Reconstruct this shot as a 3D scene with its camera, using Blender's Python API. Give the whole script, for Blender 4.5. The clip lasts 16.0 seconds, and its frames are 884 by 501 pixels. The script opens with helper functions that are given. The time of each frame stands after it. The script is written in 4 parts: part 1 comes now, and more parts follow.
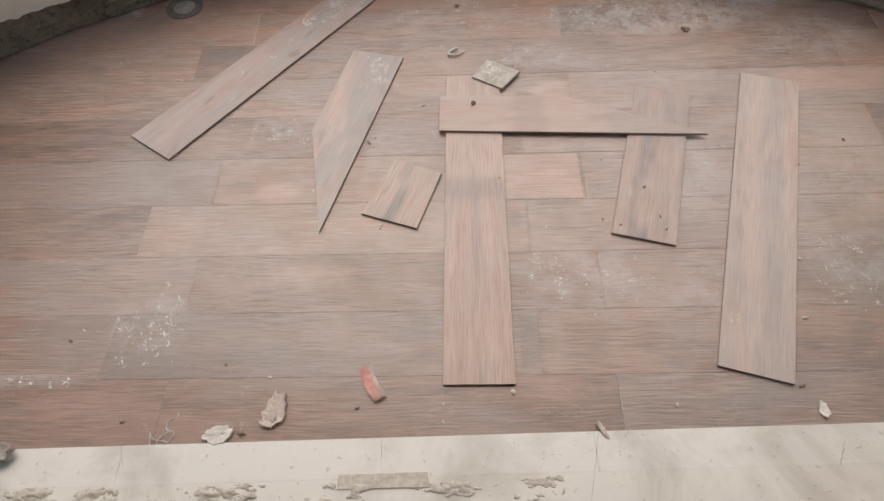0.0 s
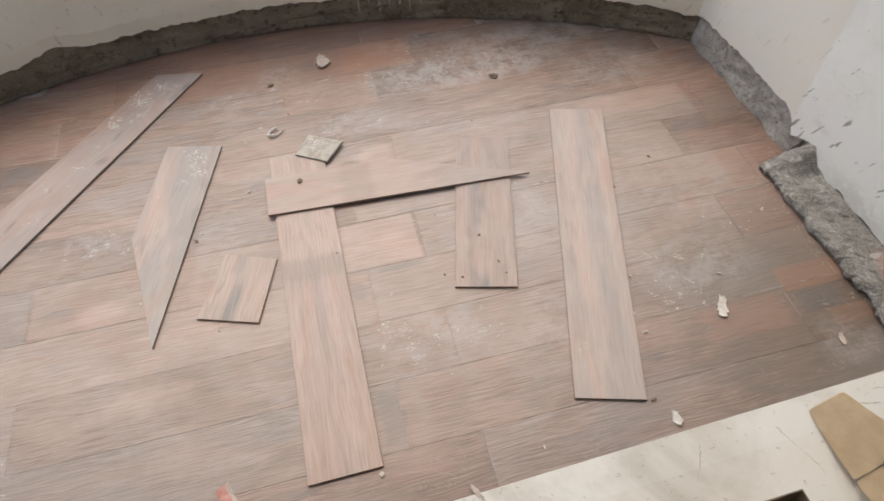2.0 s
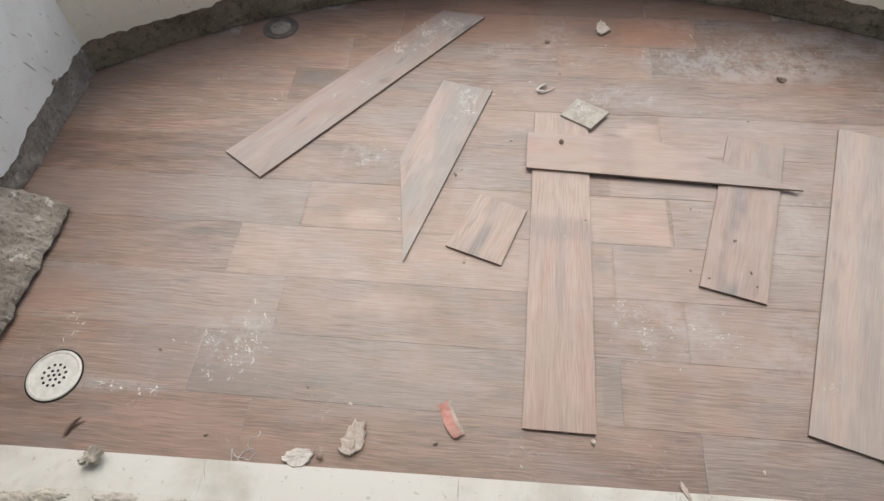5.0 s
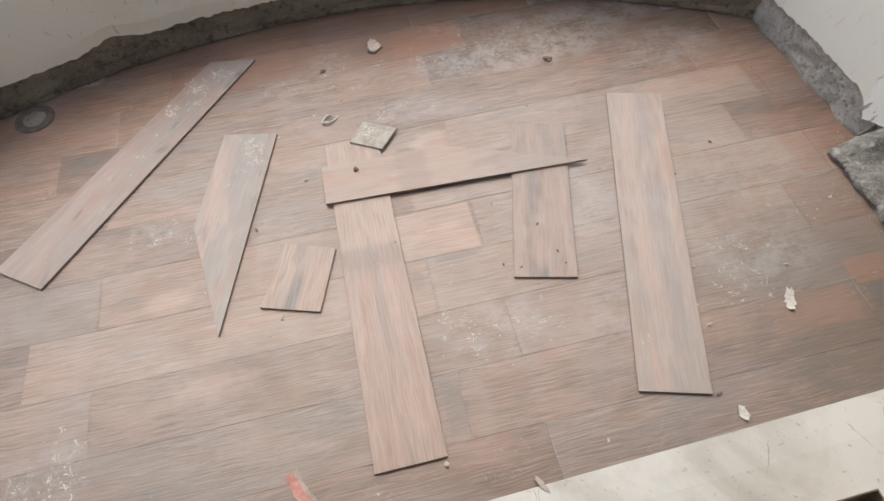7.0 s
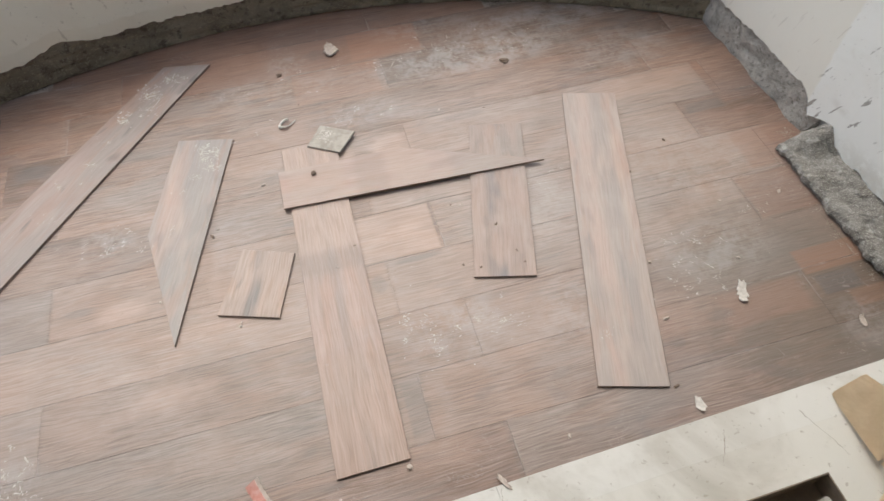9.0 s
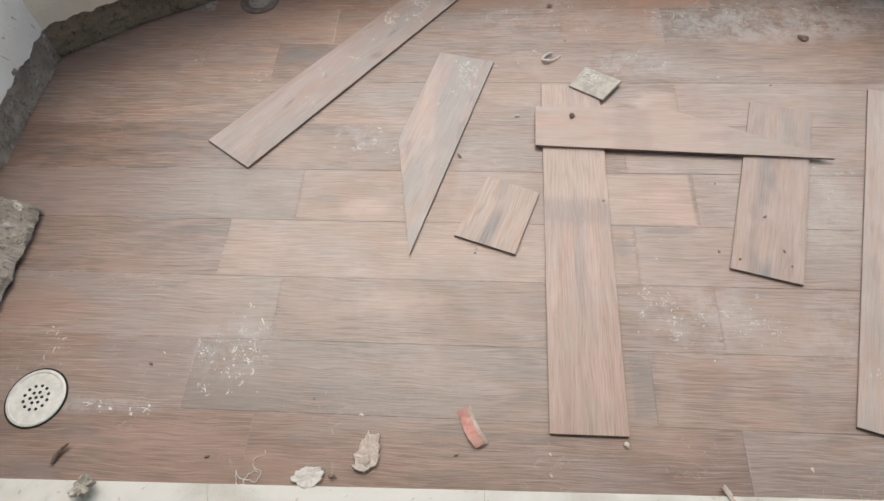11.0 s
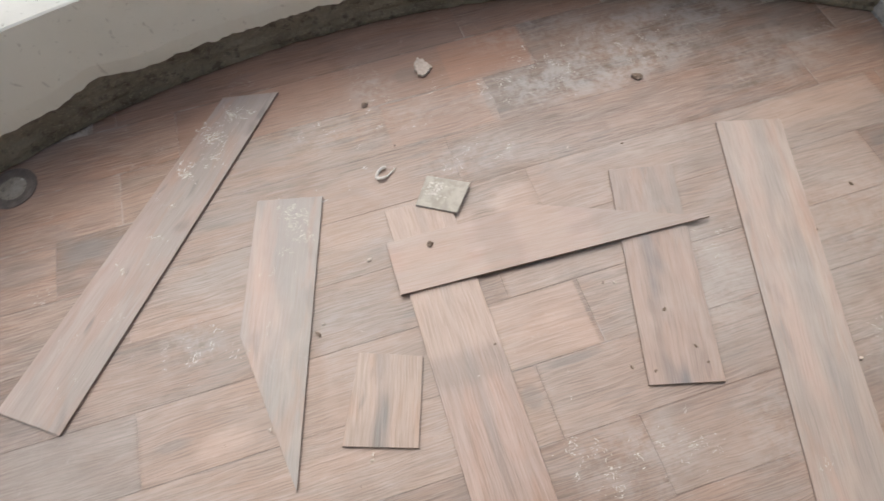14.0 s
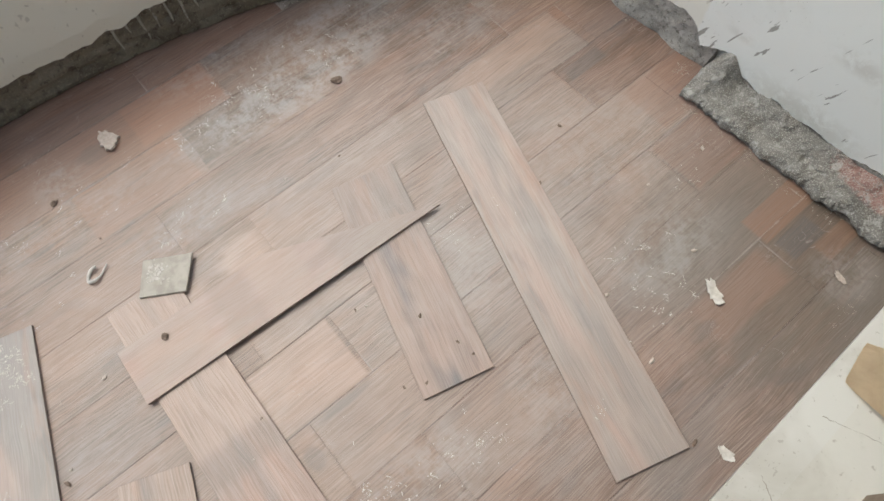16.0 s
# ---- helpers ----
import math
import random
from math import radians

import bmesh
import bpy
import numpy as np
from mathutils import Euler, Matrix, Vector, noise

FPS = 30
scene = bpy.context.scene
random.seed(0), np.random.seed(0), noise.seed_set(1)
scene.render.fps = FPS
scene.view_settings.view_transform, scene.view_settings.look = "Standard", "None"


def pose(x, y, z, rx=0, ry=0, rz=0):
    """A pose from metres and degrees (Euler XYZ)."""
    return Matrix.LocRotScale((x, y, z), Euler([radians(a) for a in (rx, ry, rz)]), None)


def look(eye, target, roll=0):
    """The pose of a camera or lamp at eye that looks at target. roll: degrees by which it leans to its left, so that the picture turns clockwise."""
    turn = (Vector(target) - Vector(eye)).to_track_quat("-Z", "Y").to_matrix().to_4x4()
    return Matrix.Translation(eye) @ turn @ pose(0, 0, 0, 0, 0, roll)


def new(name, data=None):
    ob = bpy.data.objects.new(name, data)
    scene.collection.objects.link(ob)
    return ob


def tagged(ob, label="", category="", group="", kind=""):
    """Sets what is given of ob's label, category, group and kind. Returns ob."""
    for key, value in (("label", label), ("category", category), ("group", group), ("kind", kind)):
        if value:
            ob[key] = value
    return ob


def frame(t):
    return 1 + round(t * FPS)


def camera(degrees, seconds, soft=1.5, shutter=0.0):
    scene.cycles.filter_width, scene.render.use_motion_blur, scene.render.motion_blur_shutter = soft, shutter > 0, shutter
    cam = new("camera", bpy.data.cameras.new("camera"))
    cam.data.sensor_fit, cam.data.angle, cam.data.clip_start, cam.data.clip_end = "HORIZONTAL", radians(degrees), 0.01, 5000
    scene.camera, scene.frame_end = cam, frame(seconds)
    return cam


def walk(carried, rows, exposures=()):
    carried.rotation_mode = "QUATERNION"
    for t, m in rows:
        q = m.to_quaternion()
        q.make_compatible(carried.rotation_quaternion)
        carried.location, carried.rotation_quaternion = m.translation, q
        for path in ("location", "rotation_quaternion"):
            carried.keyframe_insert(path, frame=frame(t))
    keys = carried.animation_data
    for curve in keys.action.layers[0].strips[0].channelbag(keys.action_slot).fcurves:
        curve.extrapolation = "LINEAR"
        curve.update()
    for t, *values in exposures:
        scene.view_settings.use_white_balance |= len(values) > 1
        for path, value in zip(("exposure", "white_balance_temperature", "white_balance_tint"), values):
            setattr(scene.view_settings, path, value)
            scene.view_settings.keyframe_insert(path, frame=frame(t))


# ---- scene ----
cam = camera(70.6, 16.0, soft=1.5, shutter=0.2)
PATH = [
    (0, (0.047, -0.622, 1.627), (-0.004, 0.472, -0.046), -3.2),
    (0.5, (0.046, -0.603, 1.643), (0.021, 0.545, 0.005), -2.2),
    (1, (0.039, -0.583, 1.652), (0.029, 0.602, 0.041), -1.6),
    (1.5, (0.107, -0.565, 1.652), (0.177, 0.634, 0.053), -2.1),
    (2, (0.226, -0.557, 1.645), (0.517, 0.612, 0.048), -1.0),
    (2.5, (0.272, -0.544, 1.635), (0.67, 0.566, 0.02), 0.1),
    (3, (0.215, -0.524, 1.639), (0.502, 0.598, 0.008), -1.6),
    (3.5, (0.1, -0.528, 1.635), (0.21, 0.598, -0.014), -1.7),
    (4, (-0.047, -0.567, 1.636), (-0.131, 0.551, -0.02), -1.7),
    (4.2, (-0.103, -0.577, 1.644), (-0.263, 0.521, -0.02), -2.9),
    (6.3, (-0.032, -0.533, 1.685), (-0.149, 0.656, 0.081), -6.6),
    (6.5, (0.034, -0.515, 1.679), (0.01, 0.648, 0.052), -6.4),
    (7, (0.149, -0.497, 1.67), (0.329, 0.634, 0.03), -4.9),
    (7.5, (0.212, -0.487, 1.662), (0.498, 0.615, 0.017), -4.1),
    (8, (0.266, -0.499, 1.662), (0.625, 0.573, 0.012), -3.0),
    (8.5, (0.249, -0.509, 1.67), (0.592, 0.584, 0.03), -3.2),
    (9, (0.179, -0.512, 1.663), (0.455, 0.606, 0.028), -2.4),
    (9.5, (0.051, -0.505, 1.656), (0.151, 0.623, 0.007), -3.1),
    (10, (-0.06, -0.498, 1.65), (-0.139, 0.611, -0.013), -5.2),
    (10.2, (-0.086, -0.489, 1.643), (-0.209, 0.6, -0.03), -5.6),
    (12.3, (-0.256, -0.1, 1.51), (-0.381, 0.661, -0.336), -6.6),
    (12.5, (-0.261, -0.009, 1.521), (-0.355, 0.663, -0.361), -6.3),
    (13, (-0.268, 0.062, 1.598), (-0.394, 0.868, -0.228), -9.6),
    (13.5, (-0.181, 0.154, 1.627), (-0.134, 1.103, -0.133), -7.1),
    (14, (-0.052, 0.189, 1.606), (0.159, 1.123, -0.15), -5.2),
    (14.5, (0.155, 0.224, 1.588), (0.536, 1.022, -0.206), -4.1),
    (15, (0.359, 0.24, 1.602), (0.856, 1.027, -0.168), -3.7),
    (15.5, (0.432, 0.215, 1.599), (0.968, 0.942, -0.185), -6.6),
    (16, (0.395, 0.179, 1.585), (0.893, 0.868, -0.225), -4.7),
]
EXPOSURES = [(0.0, 0.54, 6700, 8), (0.5, 0.52, 6650, 8), (1.5, 0.67, 6650, 7), (2.5, 0.72, 6550, 5), (4.0, 0.72, 6400, 3), (6.5, 0.76, 6500, 5), (8.0, 0.70, 6500, 4), (10.0, 0.78, 6400, 3),
             (12.5, 0.68, 6550, 4), (14.0, 0.79, 6450, 4), (16.0, 0.74, 6350, 0)]
walk(cam, [(t, look(eye, target, roll)) for t, eye, target, roll in PATH], exposures=EXPOSURES)

# ---- world and light ----
world = bpy.data.worlds.new("world")
scene.world = world
world.use_nodes = True
wn = world.node_tree
sky = wn.nodes.new("ShaderNodeTexSky")
sky.sky_type = "NISHITA"
sky.sun_disc = False
sky.sun_elevation = radians(62)
sky.sun_rotation = radians(350)
sky.air_density, sky.dust_density, sky.ozone_density = 0.8, 4.0, 0.4
wn.nodes["Background"].inputs[1].default_value = 0.15
wn.links.new(sky.outputs[0], wn.nodes["Background"].inputs[0])
sun = new("sun", bpy.data.lights.new("sun", "SUN"))
sun.data.energy, sun.data.angle, sun.data.color = 0.70, radians(90.0), (1.0, 0.97, 0.93)
sun.matrix_world = look((-0.9, 2.9, 5.4), (0, 0, 0))


# ---- node helpers ----
class Mat:
    def __init__(self, name, rough=0.6, metal=0.0, spec=0.5):
        self.m = bpy.data.materials.new(name) if isinstance(name, str) else name
        self.m.use_nodes = True
        self.nt = self.m.node_tree
        self.b = self.nt.nodes["Principled BSDF"]
        self.b.inputs["Roughness"].default_value = rough
        self.b.inputs["Metallic"].default_value = metal
        self.b.inputs["Specular IOR Level"].default_value = spec

    def node(self, type_name, **sets):
        n = self.nt.nodes.new("ShaderNode" + type_name)
        for key, value in sets.items():
            if key == "op":
                n.operation = value
            elif key == "blend":
                n.blend_type = value
            elif key == "kind":
                n.data_type = value
        return n

    def put(self, socket, value):
        if isinstance(value, bpy.types.NodeSocket):
            self.nt.links.new(value, socket)
        elif isinstance(value, (tuple, list)) and len(value) == 3 and socket.type == "RGBA":
            socket.default_value = (*value, 1)
        else:
            socket.default_value = value

    def coords(self, which="Object"):
        return self.nt.nodes.new("ShaderNodeTexCoord").outputs[which]

    def place(self):
        return self.nt.nodes.new("ShaderNodeNewGeometry").outputs["Position"]

    def rand(self):
        return self.nt.nodes.new("ShaderNodeObjectInfo").outputs["Random"]

    def vec(self, op, a, b):
        n = self.node("VectorMath", op=op)
        self.put(n.inputs[0], a)
        self.put(n.inputs[1], b)
        return n.outputs[1] if op in ("DISTANCE", "LENGTH") else n.outputs[0]

    def math(self, op, a, b=0.0, c=None):
        n = self.node("Math", op=op)
        self.put(n.inputs[0], a)
        self.put(n.inputs[1], b)
        if c is not None:
            self.put(n.inputs[2], c)
        return n.outputs[0]

    def noise(self, co, scale=1.0, detail=3.0, rough=0.5, distort=0.0):
        n = self.node("TexNoise")
        for key, value in (("Vector", co), ("Scale", scale), ("Detail", detail), ("Roughness", rough), ("Distortion", distort)):
            self.put(n.inputs[key], value)
        return n.outputs["Fac"]

    def span(self, x, a, b, lo=0.0, hi=1.0):
        n = self.node("MapRange")
        n.interpolation_type = "SMOOTHSTEP"
        for i, v in enumerate((x, a, b, lo, hi)):
            self.put(n.inputs[i], v)
        return n.outputs[0]

    def mix(self, f, a, b, blend="MIX"):
        n = self.node("Mix", kind="RGBA", blend=blend)
        self.put(n.inputs[0], f)
        self.put(n.inputs[6], a)
        self.put(n.inputs[7], b)
        return n.outputs[2]

    def bump(self, height, strength=0.3, dist=0.002):
        n = self.node("Bump")
        self.put(n.inputs["Height"], height)
        self.put(n.inputs["Strength"], strength)
        self.put(n.inputs["Distance"], dist)
        self.nt.links.new(n.outputs[0], self.b.inputs["Normal"])

    def color(self, c):
        self.put(self.b.inputs["Base Color"], c)

    def rough(self, r):
        self.put(self.b.inputs["Roughness"], r)


def wood(name, tan, pink, grey, dark, greyness=0.5, dust=0.35, contrast=1.0, dust_color=(0.42, 0.385, 0.365), veil=0.11, stripes=(), knots=1.0, zones=(), staves=0.0, smoke=0.22):
    """Printed wood-look porcelain: streaked grain along local x, smoky knots, and building dust on top."""
    k = Mat(name, 0.35, 0.0, 0.5)
    r = k.rand()
    shift = k.vec("MULTIPLY", k.vec("ADD", (0, 0, 0), r), (37.0, 53.0, 0.0))
    local = k.coords()
    co = k.vec("ADD", local, shift)
    wob = k.noise(k.vec("MULTIPLY", co, (2.0, 6.0, 1.0)), 1.0, 2.0)
    co2 = k.vec("ADD", co, k.vec("MULTIPLY", k.vec("ADD", (0, 0, 0), wob), (0.0, 0.035, 0.0)))
    ripple = k.noise(k.vec("MULTIPLY", co, (7.0, 19.0, 1.0)), 1.0, 2.0)
    co2 = k.vec("ADD", co2, k.vec("MULTIPLY", k.vec("ADD", (0, 0, 0), ripple), (0.0, 0.014, 0.0)))
    band = k.noise(k.vec("MULTIPLY", co2, (0.9, 24.0, 1.0)), 1.0, 4.0, 0.55, 0.3)
    streak = k.noise(k.vec("MULTIPLY", co2, (4.0, 150.0, 1.0)), 1.0, 4.0, 0.68)
    pore = k.noise(k.vec("MULTIPLY", co2, (9.0, 330.0, 1.0)), 1.0, 2.0, 0.6)
    blot = k.noise(k.vec("MULTIPLY", co, (1.5, 5.5, 1.0)), 1.0, 2.0, 0.5, 0.3)
    knot = k.noise(k.vec("MULTIPLY", k.vec("ADD", co, (9.3, 4.1, 0.0)), (5.0, 15.0, 1.0)), 1.0, 1.5, 0.5, 0.4)
    c = k.mix(k.span(band, 0.38, 0.62), tan, pink)
    g = k.math("ADD", blot, k.math("MULTIPLY", k.math("SUBTRACT", r, 0.5), 0.28))
    c = k.mix(k.math("MULTIPLY", k.span(g, 0.42, 0.62), greyness), c, grey)
    pale = k.noise(k.vec("MULTIPLY", k.vec("ADD", co, (3.7, 8.2, 0.0)), (2.6, 7.0, 1.0)), 1.0, 2.5, 0.5, 0.6)
    c = k.mix(k.math("MULTIPLY", k.span(pale, 0.52, 0.66), 0.32), c, tuple(min(0.6, 1.25 * v + 0.03) for v in pink))
    low = k.noise(k.vec("MULTIPLY", k.vec("ADD", co, (1.7, 2.2, 0.0)), (3.0, 9.0, 1.0)), 1.0, 2.5, 0.5, 0.6)
    c = k.mix(k.math("MULTIPLY", k.span(low, 0.54, 0.67), smoke), c, tuple(0.62 * v for v in grey))
    warm = k.noise(k.vec("MULTIPLY", k.vec("ADD", co, (6.1, 3.3, 0.0)), (3.5, 15.0, 1.0)), 1.0, 3.0, 0.6, 0.8)
    c = k.mix(k.math("MULTIPLY", k.span(warm, 0.48, 0.66), 0.45), c, (1.10 * tan[0], 0.88 * tan[1], 0.74 * tan[2]))
    sep = k.node("SeparateXYZ")
    k.put(sep.inputs[0], k.vec("ADD", k.vec("ABSOLUTE", local, (0, 0, 0)), k.vec("MULTIPLY", k.vec("ADD", (0, 0, 0), wob), (0.0, 0.05, 0.0))))
    for middle, half, amount, shade in stripes:
        off = k.math("ABSOLUTE", k.math("SUBTRACT", sep.outputs[1], middle + 0.025))
        haze = k.math("MULTIPLY", k.span(off, 0.25 * half, half, 1.0, 0.0), k.span(k.noise(k.vec("MULTIPLY", co, (4.0, 9.0, 1.0)), 1.0, 2.0), 0.35, 0.6))
        c = k.mix(k.math("MULTIPLY", haze, amount), c, shade)
    for x0, x1, amount, shade in zones:
        inside = k.math("MULTIPLY", k.span(sep.outputs[0], x0 - 0.02, x0 + 0.02), k.span(sep.outputs[0], x1 - 0.02, x1 + 0.02, 1.0, 0.0))
        c = k.mix(k.math("MULTIPLY", inside, amount), c, shade)
    if staves:
        # printed staves: every tile shows several tones end to end
        cell, white = k.node("CombineXYZ"), k.node("TexWhiteNoise")
        along = k.math("ADD", k.math("MULTIPLY", sep.outputs[0], 3.3), k.math("MULTIPLY", k.noise(k.vec("MULTIPLY", co, (1.3, 0.0, 0.0)), 1.0, 1.0), 1.6))
        k.put(cell.inputs[0], k.math("FLOOR", k.math("ADD", along, k.math("MULTIPLY", r, 11.0)), 0.0))
        k.put(cell.inputs[1], k.math("MULTIPLY", r, 71.0))
        k.put(white.inputs["Vector"], cell.outputs[0])
        tone = white.outputs["Value"]
        c = k.mix(k.math("MULTIPLY", k.span(tone, 0.62, 0.95), 0.60 * staves), c, tuple(0.90 * v + 0.075 for v in pink))
        c = k.mix(k.math("MULTIPLY", k.span(tone, 0.05, 0.40, 1.0, 0.0), 0.55 * staves), c, tuple(0.80 * v for v in grey))
    c = k.mix(k.math("MULTIPLY", k.span(streak, 0.48, 0.64), 0.58 * contrast), c, dark)
    c = k.mix(k.math("MULTIPLY", k.span(pore, 0.46, 0.62), 0.72 * contrast), c, dark)
    lit = k.noise(k.vec("MULTIPLY", k.vec("ADD", co2, (0.0, 0.377, 0.0)), (7.0, 260.0, 1.0)), 1.0, 3.0, 0.62)
    c = k.mix(k.math("MULTIPLY", k.span(lit, 0.52, 0.64), 0.60 * contrast), c, tuple(min(0.62, 0.75 * v + 0.20) for v in pink))
    c = k.mix(k.math("MULTIPLY", k.span(knot, 0.61, 0.71), 0.62 * knots), c, (0.10, 0.095, 0.10))
    hsv = k.node("HueSaturation")
    k.put(hsv.inputs["Value"], k.span(r, 0.0, 1.0, 0.66, 0.98))
    k.put(hsv.inputs["Color"], c)
    c = hsv.outputs[0]
    p = k.place()
    film = k.noise(p, 2.3, 4.0, 0.6, 0.8)
    fine = k.noise(p, 38.0, 4.0, 0.7)
    d = k.math("MULTIPLY", k.span(film, 0.36, 0.68), k.span(fine, 0.25, 0.7, 0.6, 1.0))
    # trodden dust lies thickest mid-balcony; thinning it outward paints in the edge shade
    dust_and_shade = k.vec("LENGTH", k.vec("DIVIDE", k.vec("SUBTRACT", p, (0.24, 0.72, 0.0)), (1.66, 0.95, 1.0)), (0, 0, 0))
    dust_and_shade = k.span(k.math("ADD", dust_and_shade, k.math("MULTIPLY", k.math("SUBTRACT", film, 0.5), 0.6)), 0.62, 1.08, 1.0, 0.15)
    d = k.math("MULTIPLY", k.math("ADD", k.math("MULTIPLY", d, dust), veil), dust_and_shade)
    # dust settles in the grooves of the grain
    d = k.math("MULTIPLY", d, k.span(pore, 0.40, 0.62, 1.25, 0.65))
    # faint curling scuffs in the dust
    line = k.math("ABSOLUTE", k.math("SUBTRACT", k.noise(p, 9.0, 3.0, 0.6, 1.5), 0.5))
    scuff = k.math("MULTIPLY", k.span(line, 0.002, 0.009, 1.0, 0.0), k.span(k.noise(p, 4.3, 3.0, 0.6), 0.50, 0.64))
    d = k.math("MAXIMUM", d, k.math("MULTIPLY", scuff, 0.40))
    return k, c, d, film, fine, streak, dust_color


def finish_wood(k, c, d, film, fine, streak, dust_color, rough=0.35, matt=0.45, spec=0.5, relief=0.45, lime=None):
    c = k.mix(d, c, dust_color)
    k.color(k.mix(lime, c, (0.45, 0.435, 0.428)) if lime else c)
    k.b.inputs["Specular IOR Level"].default_value = spec
    k.rough(k.math("ADD", k.math("MULTIPLY", d, matt), k.span(fine, 0.3, 0.7, rough - 0.04, rough + 0.08)))
    k.bump(k.math("ADD", k.math("MULTIPLY", streak, 0.6), k.math("MULTIPLY", fine, 0.35)), relief, 0.0016)
    return k.m


def cement(name, a, b, scale=9.0, rough=0.92, bump=0.8, spots=None):
    k = Mat(name, rough, 0.0, 0.2)
    p = k.place()
    n1, n2, n3 = k.noise(p, scale, 5.0, 0.6, 0.4), k.noise(p, scale * 6, 5.0, 0.7), k.noise(p, scale * 30, 3.0, 0.7)
    c = k.mix(k.span(n1, 0.35, 0.65), a, b)
    c = k.mix(k.math("MULTIPLY", k.span(n2, 0.52, 0.64), 0.7), c, tuple(v * 0.45 for v in a))
    c = k.mix(k.math("MULTIPLY", k.span(n3, 0.55, 0.66), 0.55), c, tuple(min(1, v * 1.6) for v in b))
    if spots:
        c = k.mix(k.span(k.noise(p, 23.0, 4.0, 0.6), 0.62, 0.66), c, spots)
    k.color(c)
    k.bump(k.math("ADD", n2, k.math("MULTIPLY", n3, 0.5)), bump, 0.008)
    return k.m


def paint(name, base, stain, speck, amount=0.3, rough=0.55, pepper=0.75):
    k = Mat(name, rough, 0.0, 0.35)
    p = k.place()
    n1, n2 = k.noise(p, 3.0, 5.0, 0.6, 0.6), k.noise(p, 20.0, 4.0, 0.6)
    # flung spatter: slanting strokes
    sep, slant = k.node("SeparateXYZ"), k.node("CombineXYZ")
    k.put(sep.inputs[0], p)
    k.put(slant.inputs[0], k.math("MULTIPLY", k.math("ADD", k.math("MULTIPLY", sep.outputs[2], 0.4), sep.outputs[1]), 66.0))
    k.put(slant.inputs[1], k.math("MULTIPLY", k.math("SUBTRACT", sep.outputs[2], k.math("MULTIPLY", sep.outputs[1], 0.4)), 9.0))
    k.put(slant.inputs[2], k.math("MULTIPLY", sep.outputs[0], 50.0))
    n3 = k.noise(slant.outputs[0], 1.0, 2.5, 0.55, 0.4)
    n4 = k.noise(p, 120.0, 2.0, 0.5)
    c = k.mix(k.math("MULTIPLY", k.span(n1, 0.45, 0.72), amount), base, stain)
    c = k.mix(k.math("MULTIPLY", k.span(n2, 0.6, 0.75), 0.25), c, stain)
    c = k.mix(k.math("MULTIPLY", k.span(n3, 0.665, 0.70), pepper), c, speck)
    c = k.mix(k.math("MULTIPLY", k.math("MULTIPLY", k.span(n4, 0.69, 0.72), k.span(n1, 0.45, 0.6)), 0.8 * pepper), c, speck)
    k.color(c)
    k.bump(k.math("ADD", n1, k.math("MULTIPLY", n2, 0.25)), 0.25, 0.01)
    return k.m


def east_paint():
    """White paint of the east wall: creamier towards the parapet, scraped and stained above the broken ledge."""
    m = paint("white_east_paint", (0.87, 0.875, 0.835), (0.70, 0.69, 0.62), (0.22, 0.20, 0.17), 0.35)
    k = Mat(m, 0.55, 0.0, 0.35)
    c = k.b.inputs["Base Color"].links[0].from_socket
    p = k.place()
    sep = k.node("SeparateXYZ")
    k.put(sep.inputs[0], p)
    rough_n = k.noise(p, 16.0, 5.0, 0.7, 0.6)
    edge = k.math("ADD", sep.outputs[1], k.math("MULTIPLY", rough_n, 0.03))
    c = k.mix(k.math("MULTIPLY", k.span(edge, 0.800, 0.812), 0.75), c, (0.80, 0.775, 0.685))
    for (sy, sz, ry, rz, amount, tone) in ((0.40, 0.09, 0.26, 0.07, 0.55, (0.56, 0.53, 0.46)), (0.35, 0.33, 0.09, 0.035, 0.6, (0.62, 0.60, 0.54)), (0.18, 0.28, 0.07, 0.03, 0.5, (0.60, 0.58, 0.52)), (0.66, 0.20, 0.06, 0.02, 0.4, (0.60, 0.58, 0.52))):
        away = k.vec("LENGTH", k.vec("DIVIDE", k.vec("SUBTRACT", p, (1.86, sy, sz)), (1.0, ry, rz)), (0, 0, 0))
        c = k.mix(k.math("MULTIPLY", k.math("MULTIPLY", k.span(k.math("ADD", away, k.math("MULTIPLY", rough_n, 1.6)), 1.1, 2.1, 1.0, 0.0), k.span(rough_n, 0.38, 0.62)), amount), c, tone)
    k.color(c)
    return m


def plain(name, base, second, scale=60.0, rough=0.8, metal=0.0, bump=0.3):
    k = Mat(name, rough, metal, 0.4)
    o = k.coords()
    n = k.noise(o, scale, 5.0, 0.65, 0.3)
    k.color(k.mix(k.span(n, 0.35, 0.65), base, second))
    k.bump(n, bump, 0.003)
    return k.m


# ---- materials ----
TAN, PINK, GREY, DARK = (0.250, 0.150, 0.102), (0.355, 0.218, 0.158), (0.215, 0.176, 0.150), (0.108, 0.068, 0.049)
k, c, d, film, fine, streak, dc = wood("laid_wood_tile", TAN, PINK, GREY, DARK, 0.6, 0.34, 0.80, veil=0.13, staves=0.35, smoke=0.34, knots=0.6)
